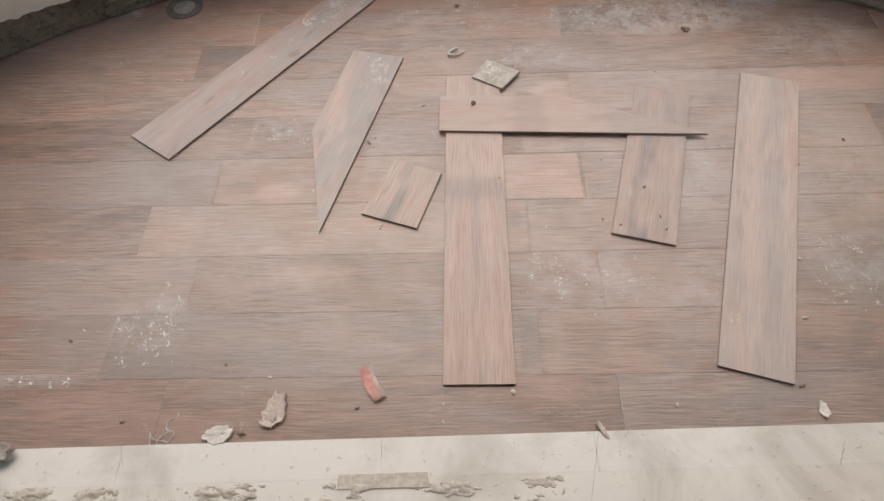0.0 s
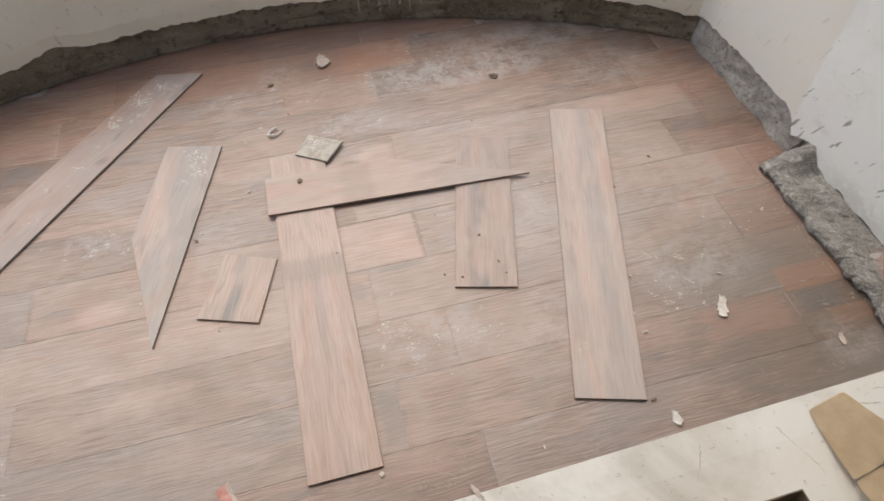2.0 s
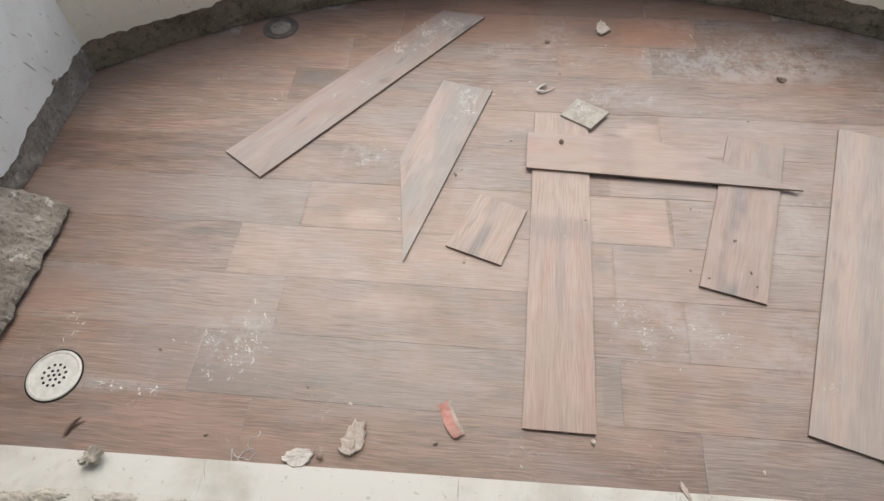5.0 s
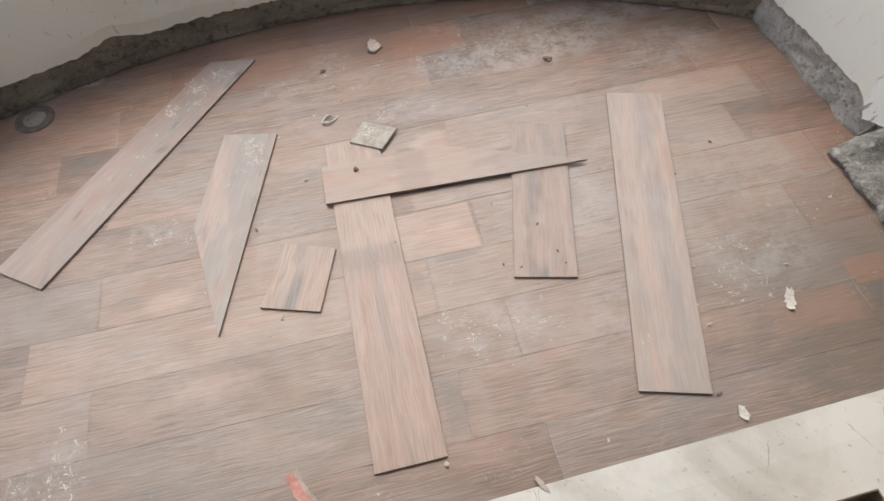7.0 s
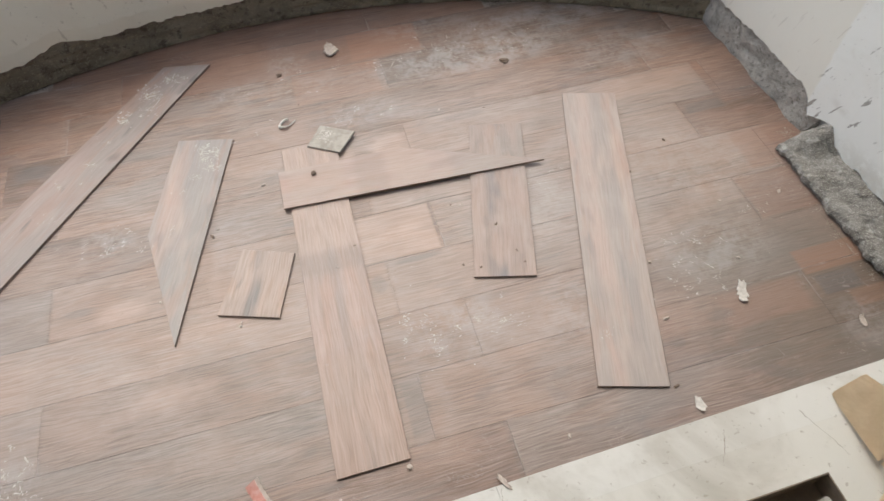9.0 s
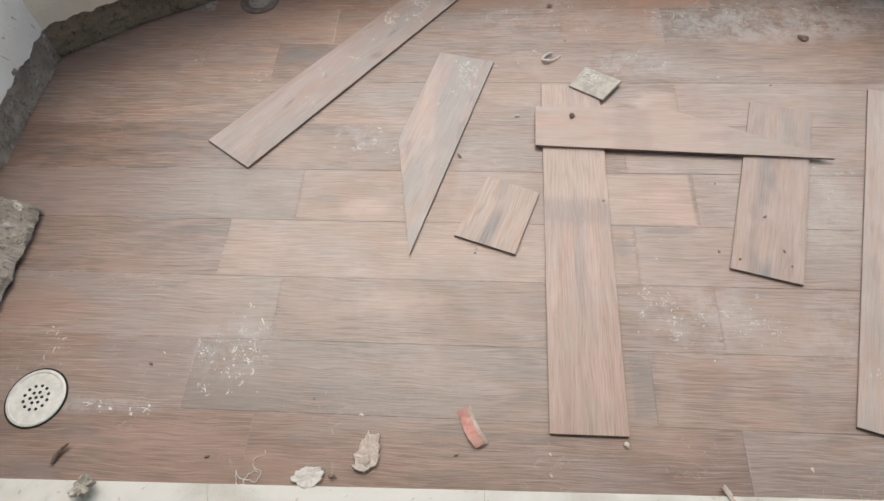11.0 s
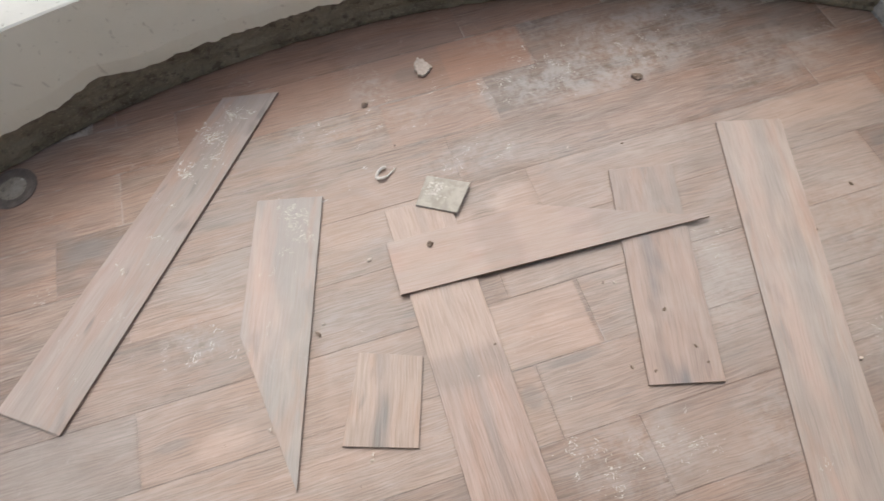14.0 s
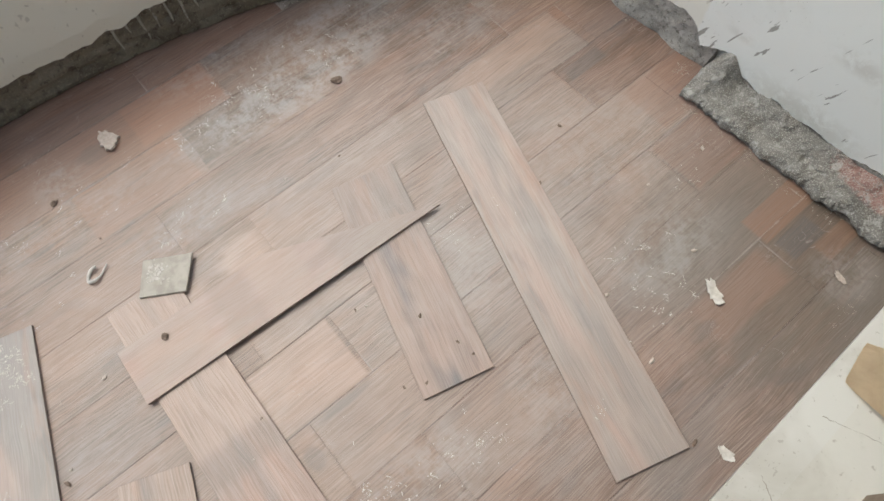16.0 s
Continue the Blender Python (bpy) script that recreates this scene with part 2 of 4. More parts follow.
# printed tones of single planks and staves, and shade painted into one corner
p = k.place()
sep = k.node("SeparateXYZ")
k.put(sep.inputs[0], p)
wave = k.math("MULTIPLY", k.math("SUBTRACT", k.noise(p, 30.0, 3.0), 0.5), 0.5)
fibre = k.span(streak, 0.35, 0.65, 1.0, 0.6)
ROSY, PALEST, MAUVE, ASHEN, RUST, RUSSET, SOOT, HAZEL = (0.42, 0.28, 0.215), (0.52, 0.365, 0.295), (0.265, 0.222, 0.202), (0.215, 0.190, 0.172), (0.33, 0.165, 0.105), (0.27, 0.150, 0.105), (0.105, 0.098, 0.096), (0.37, 0.305, 0.27)


def stave_or_shade(x0, x1, y0, y1, tone, amount, soft=0.22):
    """One of the printed staves, a smoky mark or painted shade between x0, x1 and y0, y1."""
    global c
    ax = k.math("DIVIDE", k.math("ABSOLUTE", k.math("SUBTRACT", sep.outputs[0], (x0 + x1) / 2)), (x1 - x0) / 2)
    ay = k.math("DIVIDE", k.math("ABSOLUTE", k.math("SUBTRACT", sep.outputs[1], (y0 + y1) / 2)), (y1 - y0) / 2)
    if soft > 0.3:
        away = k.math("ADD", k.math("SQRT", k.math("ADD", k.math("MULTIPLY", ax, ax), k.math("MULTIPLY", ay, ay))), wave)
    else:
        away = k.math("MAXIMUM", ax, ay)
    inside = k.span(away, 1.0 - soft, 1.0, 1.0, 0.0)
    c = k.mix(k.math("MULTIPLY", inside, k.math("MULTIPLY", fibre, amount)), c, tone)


def row_y(n):
    return 0.030 + 0.2018 * n


def plank_tone(row, x0, x1, tone, amount):
    stave_or_shade(x0, x1, row_y(row) + 0.001, row_y(row + 1) - 0.001, tone, amount, 0.02)


# large cool and warm drifts of the print, then single planks
cool = k.noise(k.vec("MULTIPLY", p, (1.7, 4.4, 1.0)), 1.0, 3.0, 0.55, 0.6)
c = k.mix(k.math("MULTIPLY", k.span(cool, 0.50, 0.64), 0.38), c, (0.205, 0.182, 0.172))
c = k.mix(k.math("MULTIPLY", k.span(cool, 0.36, 0.48, 1.0, 0.0), 0.28), c, (0.40, 0.255, 0.190))
plank_tone(-1, -1.75, -0.757, RUSSET, 0.19)
plank_tone(-1, -0.757, 0.466, RUST, 0.17)
plank_tone(-1, 0.466, 1.75, ASHEN, 0.24)
plank_tone(0, -1.75, -0.960, RUSSET, 0.22)
plank_tone(0, -0.960, 0.282, ASHEN, 0.30)
plank_tone(0, 0.282, 1.515, ROSY, 0.17)
plank_tone(1, -1.75, -0.762, MAUVE, 0.35)
plank_tone(1, -0.762, 0.470, ROSY, 0.14)
plank_tone(1, 0.470, 1.75, HAZEL, 0.30)
plank_tone(2, -1.75, -0.965, ASHEN, 0.19)
plank_tone(2, -0.965, 0.272, ROSY, 0.30)
plank_tone(2, 0.272, 1.512, HAZEL, 0.35)
plank_tone(3, -1.80, -0.765, MAUVE, 0.43)
plank_tone(3, -0.765, 0.468, ROSY, 0.30)
plank_tone(3, 0.468, 1.75, HAZEL, 0.30)
plank_tone(4, 0.275, 1.510, HAZEL, 0.35)
plank_tone(5, 0.470, 1.68, HAZEL, 0.35)
plank_tone(5, 1.68, 1.88, RUSSET, 0.35)
plank_tone(6, -1.80, -0.972, RUSSET, 0.19)
plank_tone(6, 1.49, 1.88, RUSSET, 0.30)
plank_tone(7, -1.80, -0.78, RUSSET, 0.30)
plank_tone(7, 0.455, 1.69, ASHEN, 0.24)
plank_tone(8, -1.60, -0.55, RUST, 0.24)
plank_tone(8, -0.565, 0.67, RUSSET, 0.62)
plank_tone(9, -1.20, 1.40, RUSSET, 0.45)
plank_tone(8, 0.67, 1.60, ASHEN, 0.22)
stave_or_shade(-0.75, -0.62, 0.700, 0.742, SOOT, 0.55, 0.7)
stave_or_shade(-0.66, -0.44, 0.640, 0.735, PALEST, 0.45, 0.6)
stave_or_shade(0.10, 0.466, 0.640, 0.834, PALEST, 0.40, 0.06)
stave_or_shade(0.276, 0.470, 0.605, 0.634, SOOT, 0.60, 0.5)
stave_or_shade(0.205, 0.270, 0.515, 0.600, SOOT, 0.55, 0.5)
stave_or_shade(0.474, 0.64, 0.395, 0.432, SOOT, 0.45, 0.6)
stave_or_shade(0.215, 0.280, 0.034, 0.230, SOOT, 0.42, 0.3)
stave_or_shade(-0.20, 0.02, 0.120, 0.190, SOOT, 0.35, 0.7)
stave_or_shade(-0.62, -0.22, 0.300, 0.420, PALEST, 0.35, 0.7)
stave_or_shade(-1.36, -1.16, 0.910, 0.965, SOOT, 0.50, 0.7)
stave_or_shade(-0.66, -0.47, 0.935, 1.010, SOOT, 0.45, 0.7)
stave_or_shade(-0.970, -0.78, 1.345, 1.430, SOOT, 0.55, 0.5)
stave_or_shade(0.300, 0.500, 1.045, 1.235, PALEST, 0.55, 0.6)
stave_or_shade(0.06, 0.30, 1.060, 1.200, PALEST, 0.35, 0.6)
stave_or_shade(0.60, 0.82, 1.185, 1.238, SOOT, 0.45, 0.6)
stave_or_shade(0.10, 0.452, 1.450, 1.640, RUST, 0.40, 0.05)
stave_or_shade(0.36, 0.668, 1.655, 1.845, RUST, 0.42, 0.08)
stave_or_shade(0.16, 0.30, 1.700, 1.790, SOOT, 0.40, 0.5)
stave_or_shade(1.20, 1.68, 1.110, 1.236, ROSY, 0.40, 0.25)
# shade beside the ledge, painted dark over the south-east corner planks
stave_or_shade(1.00, 2.05, -0.35, 0.68, (0.118, 0.098, 0.074), 0.72, 0.55)
stave_or_shade(1.515, 1.75, 0.205, 0.300, (0.27, 0.138, 0.082), 0.62, 0.12)
stave_or_shade(1.60, 1.75, 0.060, 0.125, (0.27, 0.138, 0.082), 0.45, 0.25)
stave_or_shade(1.530, 1.68, 0.122, 0.200, SOOT, 0.75, 0.25)
stave_or_shade(1.18, 1.510, 0.090, 0.228, RUST, 0.30, 0.3)
stave_or_shade(1.14, 1.26, 0.135, 0.180, SOOT, 0.45, 0.7)
stave_or_shade(1.515, 1.70, 0.960, 1.020, SOOT, 0.65, 0.3)
stave_or_shade(1.60, 1.88, 0.640, 0.835, RUSSET, 0.55, 0.15)
stave_or_shade(1.515, 1.75, 0.440, 0.630, RUSSET, 0.45, 0.10)
stave_or_shade(-0.05, 0.10, 1.455, 1.520, SOOT, 0.35, 0.7)
stave_or_shade(-1.75, -1.30, 0.240, 0.420, RUSSET, 0.45, 0.4)
# plaster slurry left on the far tiles and scuffed white marks
p = k.place()


def slurry(sx, sy, rx, ry, amount):
    global lime
    away = k.vec("LENGTH", k.vec("DIVIDE", k.vec("SUBTRACT", p, (sx, sy, 0.0)), (rx, ry, 1.0)), (0, 0, 0))
    blob = k.math("MULTIPLY", k.span(away, 0.35, 1.15, 1.0, 0.0), k.span(k.math("ADD", k.math("MULTIPLY", k.noise(p, 13.0, 4.0, 0.7, 0.25), 0.6), k.math("MULTIPLY", k.noise(p, 55.0, 4.0, 0.75), 0.4)), 0.40, 0.60))
    lime = k.math("MAXIMUM", lime, k.math("MULTIPLY", blob, amount))


lime = 0.0
slurry(0.85, 1.56, 0.52, 0.14, 0.50)
slurry(1.15, 1.70, 0.50, 0.14, 0.38)
slurry(0.72, 1.80, 0.32, 0.08, 0.25)
slurry(1.45, 1.42, 0.28, 0.18, 0.25)
slurry(0.05, 1.58, 0.40, 0.12, 0.19)
slurry(0.10, 1.72, 0.10, 0.08, 0.28)
slurry(0.34, 1.34, 0.22, 0.09, 0.28)
slurry(-0.86, 0.20, 0.14, 0.13, 0.31)
slurry(-1.28, 0.03, 0.30, 0.03, 0.34)
slurry(0.42, 0.34, 0.22, 0.14, 0.28)
slurry(0.80, 0.30, 0.16, 0.16, 0.25)
slurry(1.30, 0.38, 0.24, 0.14, 0.28)
slurry(-0.60, 0.98, 0.12, 0.09, 0.31)
slurry(0.80, 0.72, 0.20, 0.22, 0.25)
slurry(1.40, 0.75, 0.30, 0.25, 0.22)
slurry(1.60, 0.02, 0.12, 0.10, 0.25)
local = k.node("SeparateXYZ")
k.put(local.inputs[0], k.coords())
rim = k.math("MINIMUM", k.math("MINIMUM", local.outputs[1], k.math("SUBTRACT", 0.2008, local.outputs[1])), k.math("MULTIPLY", local.outputs[0], 0.6))
rim = k.math("MULTIPLY", k.span(rim, 0.0008, 0.0045, 1.0, 0.0), k.span(k.noise(p, 7.0, 4.0, 0.7), 0.46, 0.62))
d = k.math("MAXIMUM", d, k.math("MULTIPLY", rim, 0.42))
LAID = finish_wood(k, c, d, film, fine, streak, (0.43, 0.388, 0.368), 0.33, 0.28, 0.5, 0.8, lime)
SMOKE, ROSE = (0.13, 0.125, 0.13), (0.47, 0.315, 0.26)
OAK = finish_wood(*wood("brown_oak_tile", (0.395, 0.260, 0.212), (0.490, 0.328, 0.272), (0.36, 0.282, 0.250), (0.16, 0.105, 0.08), 0.35, 0.2, 0.46, stripes=((0.10, 0.022, 0.45, SMOKE),), knots=0.2, zones=((-0.1, 0.34, 0.30, (0.36, 0.235, 0.165)), (0.73, 1.3, 0.55, (0.47, 0.345, 0.275)), (0.64, 0.725, 0.4, (0.19, 0.16, 0.14)))), rough=0.34)
ASH = finish_wood(*wood("grey_ash_tile", (0.355, 0.262, 0.222), (0.44, 0.325, 0.272), (0.32, 0.282, 0.258), (0.17, 0.14, 0.12), 0.6, 0.3, 0.30, knots=0.4, stripes=((0.130, 0.040, 0.38, (0.195, 0.193, 0.193)), (0.065, 0.035, 0.55, ROSE))), rough=0.32, spec=0.6)
CUT = finish_wood(*wood("pink_grey_tile", (0.40, 0.282, 0.235), (0.50, 0.352, 0.292), (0.33, 0.292, 0.268), (0.18, 0.13, 0.105), 0.7, 0.3, 0.28, knots=0.45, stripes=((0.082, 0.042, 0.85, (0.155, 0.16, 0.18)), (0.15, 0.03, 0.55, ROSE))), rough=0.36)
PALE = finish_wood(*wood("pale_rose_tile", (0.51, 0.350, 0.298), (0.60, 0.412, 0.350), (0.47, 0.385, 0.335), (0.27, 0.19, 0.145), 0.4, 0.3, 0.28, knots=0.0, zones=((0.03, 0.22, 0.5, (0.56, 0.41, 0.33)), (0.26, 0.37, 0.35, (0.33, 0.255, 0.21)), (0.38, 0.52, 0.55, (0.58, 0.43, 0.35)), (0.60, 0.95, 0.4, (0.34, 0.29, 0.26)))), rough=0.36)
STREAKED = finish_wood(*wood("dark_streaked_tile", (0.37, 0.25, 0.188), (0.44, 0.30, 0.232), (0.31, 0.258, 0.23), (0.13, 0.09, 0.07), 0.4, 0.2, 0.45, stripes=((0.098, 0.034, 0.95, (0.11, 0.105, 0.11)),)), rough=0.36)
DUSTY = finish_wood(*wood("dusty_mauve_tile", (0.335, 0.248, 0.218), (0.385, 0.285, 0.255), (0.30, 0.268, 0.248), (0.20, 0.145, 0.12), 0.7, 0.55, 0.25), rough=0.45)
POINTED = finish_wood(*wood("mauve_grey_tile", (0.325, 0.245, 0.215), (0.43, 0.302, 0.252), (0.27, 0.248, 0.232), (0.18, 0.13, 0.105), 0.9, 0.35, 0.25, knots=0.6, stripes=((0.105, 0.040, 0.45, (0.20, 0.205, 0.21)), (0.155, 0.030, 0.35, ROSE))), rough=0.36)
BISCUIT = plain("tile_biscuit", (0.23, 0.168, 0.136), (0.31, 0.232, 0.19), 90.0, 0.9)
GROUT = cement("grout_bed", (0.22, 0.18, 0.15), (0.42, 0.36, 0.31), 6.0)
BAND = cement("exposed_cement", (0.155, 0.130, 0.095), (0.245, 0.212, 0.160), 5.0, bump=0.5)
CONCRETE = cement("broken_concrete", (0.33, 0.315, 0.285), (0.48, 0.46, 0.42), 11.0, spots=(0.55, 0.53, 0.50))
BROWNISH = cement("dusty_brown_cement", (0.24, 0.21, 0.175), (0.36, 0.325, 0.28), 10.0, spots=(0.5, 0.47, 0.42))
k = Mat("ledge_concrete_and_brick", 0.92, 0.0, 0.2)
p = k.place()
n1, n2, n3 = k.noise(p, 11.0, 5.0, 0.6, 0.4), k.noise(p, 60.0, 5.0, 0.7), k.noise(p, 260.0, 3.0, 0.7)
c = k.mix(k.span(n1, 0.35, 0.65), (0.165, 0.155, 0.138), (0.265, 0.252, 0.230))
away = k.vec("LENGTH", k.vec("DIVIDE", k.vec("SUBTRACT", p, (1.835, 0.04, 0.07)), (0.06, 0.24, 0.06)), (0, 0, 0))
red = k.span(k.math("ADD", away, k.math("MULTIPLY", n2, 0.7)), 1.05, 1.35, 1.0, 0.0)
c = k.mix(red, c, k.mix(k.span(n2, 0.4, 0.62), (0.30, 0.175, 0.15), (0.40, 0.29, 0.255)))
c = k.mix(k.math("MULTIPLY", k.span(n2, 0.54, 0.66), 0.55), c, (0.15, 0.14, 0.13))
c = k.mix(k.math("MULTIPLY", k.span(n3, 0.52, 0.62), 0.75), c, (0.50, 0.48, 0.445))
c = k.mix(k.math("MULTIPLY", k.span(k.noise(p, 24.0, 4.0, 0.7), 0.55, 0.63), 0.6), c, (0.47, 0.455, 0.43))
k.color(c)
k.bump(k.math("ADD", n2, k.math("MULTIPLY", n3, 0.5)), 0.7, 0.008)
LEDGE = k.m
CREAM = paint("cream_paint", (0.84, 0.81, 0.70), (0.74, 0.71, 0.60), (0.30, 0.26, 0.20), 0.4, pepper=0.35)
WHITE = paint("white_paint", (0.88, 0.885, 0.84), (0.68, 0.67, 0.59), (0.22, 0.20, 0.17), 0.4)
COPING = paint("dusty_coping", (0.50, 0.49, 0.45), (0.38, 0.365, 0.325), (0.20, 0.18, 0.15), 0.7, 0.8, 0.8)
EAST_PAINT = east_paint()
CEIL = paint("ceiling_paint", (0.80, 0.79, 0.77), (0.62, 0.60, 0.57), (0.5, 0.5, 0.5), 0.2, 0.8)
MARBLE = paint("dusty_white_marble", (0.63, 0.615, 0.575), (0.42, 0.395, 0.345), (0.30, 0.265, 0.22), 0.8, 0.40, 0.45)
ROOM_MARBLE = paint("stained_room_marble", (0.62, 0.60, 0.55), (0.40, 0.375, 0.325), (0.30, 0.26, 0.21), 0.85, 0.42, 0.5)
DRIP = plain("thin_paint_run", (0.30, 0.27, 0.21), (0.44, 0.41, 0.34), 60.0, 0.8)
MORTAR = plain("dried_mortar", (0.40, 0.37, 0.315), (0.53, 0.495, 0.43), 45.0, 0.95)
DRAINCAP = plain("dusty_drain_steel", (0.50, 0.49, 0.46), (0.60, 0.59, 0.56), 40.0, 0.5, 0.35, 0.05)
STEEL = plain("dull_steel", (0.62, 0.61, 0.59), (0.48, 0.47, 0.45), 25.0, 0.42, 0.85, 0.05)
GRIME = plain("grimy_drain_metal", (0.10, 0.082, 0.072), (0.16, 0.13, 0.112), 30.0, 0.6)
HOLE = plain("dark_hole", (0.012, 0.011, 0.010), (0.02, 0.018, 0.016), 40.0, 0.9)
VEIN = plain("dirty_crack", (0.28, 0.25, 0.21), (0.44, 0.41, 0.36), 60.0, 0.9)
# cardboard darkened in colour to stand for the open carton's dim interior
SHADECARD = plain("shaded_cardboard", (0.17, 0.13, 0.095), (0.23, 0.18, 0.13), 14.0, 0.85, 0.0, 0.1)
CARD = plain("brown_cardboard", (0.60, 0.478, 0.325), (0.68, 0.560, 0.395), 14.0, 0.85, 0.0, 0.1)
CHIP = plain("grey_cement_chip", (0.335, 0.303, 0.258), (0.45, 0.415, 0.365), 38.0, 0.85)
FLAKE = plain("white_flake", (0.50, 0.465, 0.42), (0.62, 0.585, 0.54), 60.0, 0.85)
PLASTER = plain("white_plaster", (0.48, 0.45, 0.41), (0.66, 0.63, 0.585), 60.0, 0.9)
BEIGE = plain("beige_crumb", (0.44, 0.372, 0.318), (0.54, 0.468, 0.41), 80.0, 0.9)
RED = plain("red_painted_scrap", (0.44, 0.185, 0.15), (0.53, 0.31, 0.265), 40.0, 0.7)
STONE = plain("brown_pebble", (0.14, 0.10, 0.075), (0.24, 0.18, 0.14), 120.0, 0.9)


# ---- mesh helpers ----
def part(name, bm, material, parent=None, label=""):
    me = bpy.data.meshes.new(name)
    bmesh.ops.recalc_face_normals(bm, faces=bm.faces)
    bm.to_mesh(me)
    bm.free()
    me.materials.append(material)
    ob = new(name, me)
    if parent:
        ob.parent = parent
    return tagged(ob, label) if label else ob


def empty(name, x, y, z, turn=0.0):
    ob = new(name)
    ob.matrix_world = pose(x, y, z, 0, 0, turn)
    return ob


def prism(poly, z0, z1, chamfer=0.0, bm=None):
    """An upright prism over a convex outline (anticlockwise), its top edge chamfered."""
    bm = bm or bmesh.new()
    n = len(poly)
    pts = [Vector(q) for q in poly]
    inner = []
    for i in range(n):
        a, b, c2 = pts[i - 1], pts[i], pts[(i + 1) % n]
        e1, e2 = (b - a).normalized(), (c2 - b).normalized()
        n1, n2 = Vector((-e1.y, e1.x)), Vector((-e2.y, e2.x))
        h = n1 + n2
        inner.append(b + h * (chamfer / max(0.35, 0.5 * h.length_squared)))
    low = [bm.verts.new((q.x, q.y, z0)) for q in pts]
    mid = [bm.verts.new((q.x, q.y, z1 - chamfer)) for q in pts]
    rings = [low, mid]
    if chamfer:
        rings.append([bm.verts.new((q.x, q.y, z1)) for q in inner])
    for lo, hi in zip(rings, rings[1:]):
        for i in range(n):
            bm.faces.new((lo[i], lo[(i + 1) % n], hi[(i + 1) % n], hi[i]))
    bm.faces.new(rings[-1])
    bm.faces.new(low[::-1])
    return bm


def box(x0, x1, y0, y1, z0, z1, chamfer=0.0, bm=None):
    return prism([(x0, y0), (x1, y0), (x1, y1), (x0, y1)], z0, z1, chamfer, bm)


def sheet(grid, flip=False, bm=None):
    """A surface through rows of points."""
    bm = bm or bmesh.new()
    rows = [[bm.verts.new(q) for q in row] for row in grid]
    for a, b in zip(rows, rows[1:]):
        for i in range(len(a) - 1):
            bm.faces.new((a[i], a[i + 1], b[i + 1], b[i]))
    return bm


def fbm(x, y, z=0.0, octaves=4):
    return sum(noise.noise(Vector((x, y, z)) * 2**o) * 0.5**o for o in range(octaves))


# ---- plan ----
CX, CY, R = 0.10, -1.05, 3.07
WEST, EAST = -1.80, 1.86
PIER_W, PIER_E, PIER_Y = -1.58, 1.73, 0.70
SILL_Y, SILL_SLOPE = -0.138, 0.0215


def sill_y(x):
    return SILL_Y + SILL_SLOPE * x


def arc_y(x):
    return CY + math.sqrt(R * R - (x - CX) ** 2)


# floor bed
floor = tagged(part("floor", box(-2.2, 2.3, -0.26, 2.4, -0.12, -0.0022), GROUT), "cement bed under wood-look porcelain planks", "floor", kind="structure")

# laid planks: two staggered courses
LONG = 1.239
for row in range(-1, 10):
    gap = (0.0005, 0.0007, 0.0003, 0.0010, 0.0009)[row % 5]
    y0, y1 = row_y(row) + gap / 2, row_y(row + 1) - gap / 2
    start = -0.966 if row % 2 == 0 else -0.765
    if row == 8:
        start = -0.568
    for n in range(-1, 3):
        x0, x1 = start + n * LONG + 0.0002, start + (n + 1) * LONG - 0.0002
        west, east = (PIER_W, PIER_E) if y1 < PIER_Y + 0.05 else (WEST, EAST + 0.02)
        x0, x1 = max(x0, west - 0.012), min(x1, east + 0.012)
        if x1 - x0 < 0.02:
            continue
        if arc_y(x0) > y1 and arc_y(x1) > y1:
            outline = [(x0, max(y0, sill_y(x0) + 0.001)), (x1, max(y0, sill_y(x1) + 0.001)), (x1, y1), (x0, y1)]
        else:
            xs = [x0 + (x1 - x0) * i / 14 for i in range(15)]
            xs = [x for x in xs if arc_y(x) > y0 + 0.01]
            if len(xs) < 2:
                continue
            top = [(x, min(y1, arc_y(x) + 0.022)) for x in xs]
            outline = [(xs[0], y0), (xs[-1], y0)] + top[::-1]
        lip = random.uniform(-0.0002, 0.0002)
        local = [(x - x0, y - y0) for x, y in outline]
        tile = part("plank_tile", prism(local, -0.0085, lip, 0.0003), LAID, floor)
        tile.location = (x0, y0, 0)

# threshold and room floor, which run slightly askew to the planks
TILT_Z = math.degrees(math.atan(SILL_SLOPE))
room = tagged(part("floor_room", box(-2.4, 2.4, -3.2, -0.1010, -0.12, 0.0068), ROOM_MARBLE), "dusty off-white marble floor of the room", "floor", kind="structure")
room.matrix_world = pose(0, SILL_Y, 0, 0, 0, TILT_Z)
sill = tagged(empty("threshold", 0, SILL_Y, 0, TILT_Z), "dusty white marble threshold strip with hairline joints", "threshold", kind="structure")
for xa, xb in ((-2.4, -0.8353), (-0.8347, -0.1603), (-0.1597, 0.3897), (0.3903, 2.4)):
    part("marble_slab", box(xa, xb, -0.101, 0.0, -0.12, 0.007, 0.0003), MARBLE, sill)

# curved parapet: cement core, rough band, plaster skin with a torn lower edge, coping
parapet = tagged(empty("wall_north", CX, CY, 0), "curved cream-painted parapet with a torn strip of bare cement at its foot", "wall", kind="structure")
A0, A1 = math.asin((WEST - CX - 0.12) / R), math.asin((EAST - CX + 0.12) / R)
TOP = 0.417


def top_at(x):
    """Height of the coping, which falls slightly to the east."""
    return TOP - 0.020 * x


def on_arc(a, r, z):
    return (r * math.sin(a), r * math.cos(a), z)


steps = [A0 + (A1 - A0) * i / 520 for i in range(521)]
rows = []
for j in range(17):
    z = -0.01 + 0.235 * j / 16
    rows.append([on_arc(a, R + 0.008 * fbm(a * 30, z * 34, 1.0) + (0.034 if j == 0 else 0.012), z) for a in steps])
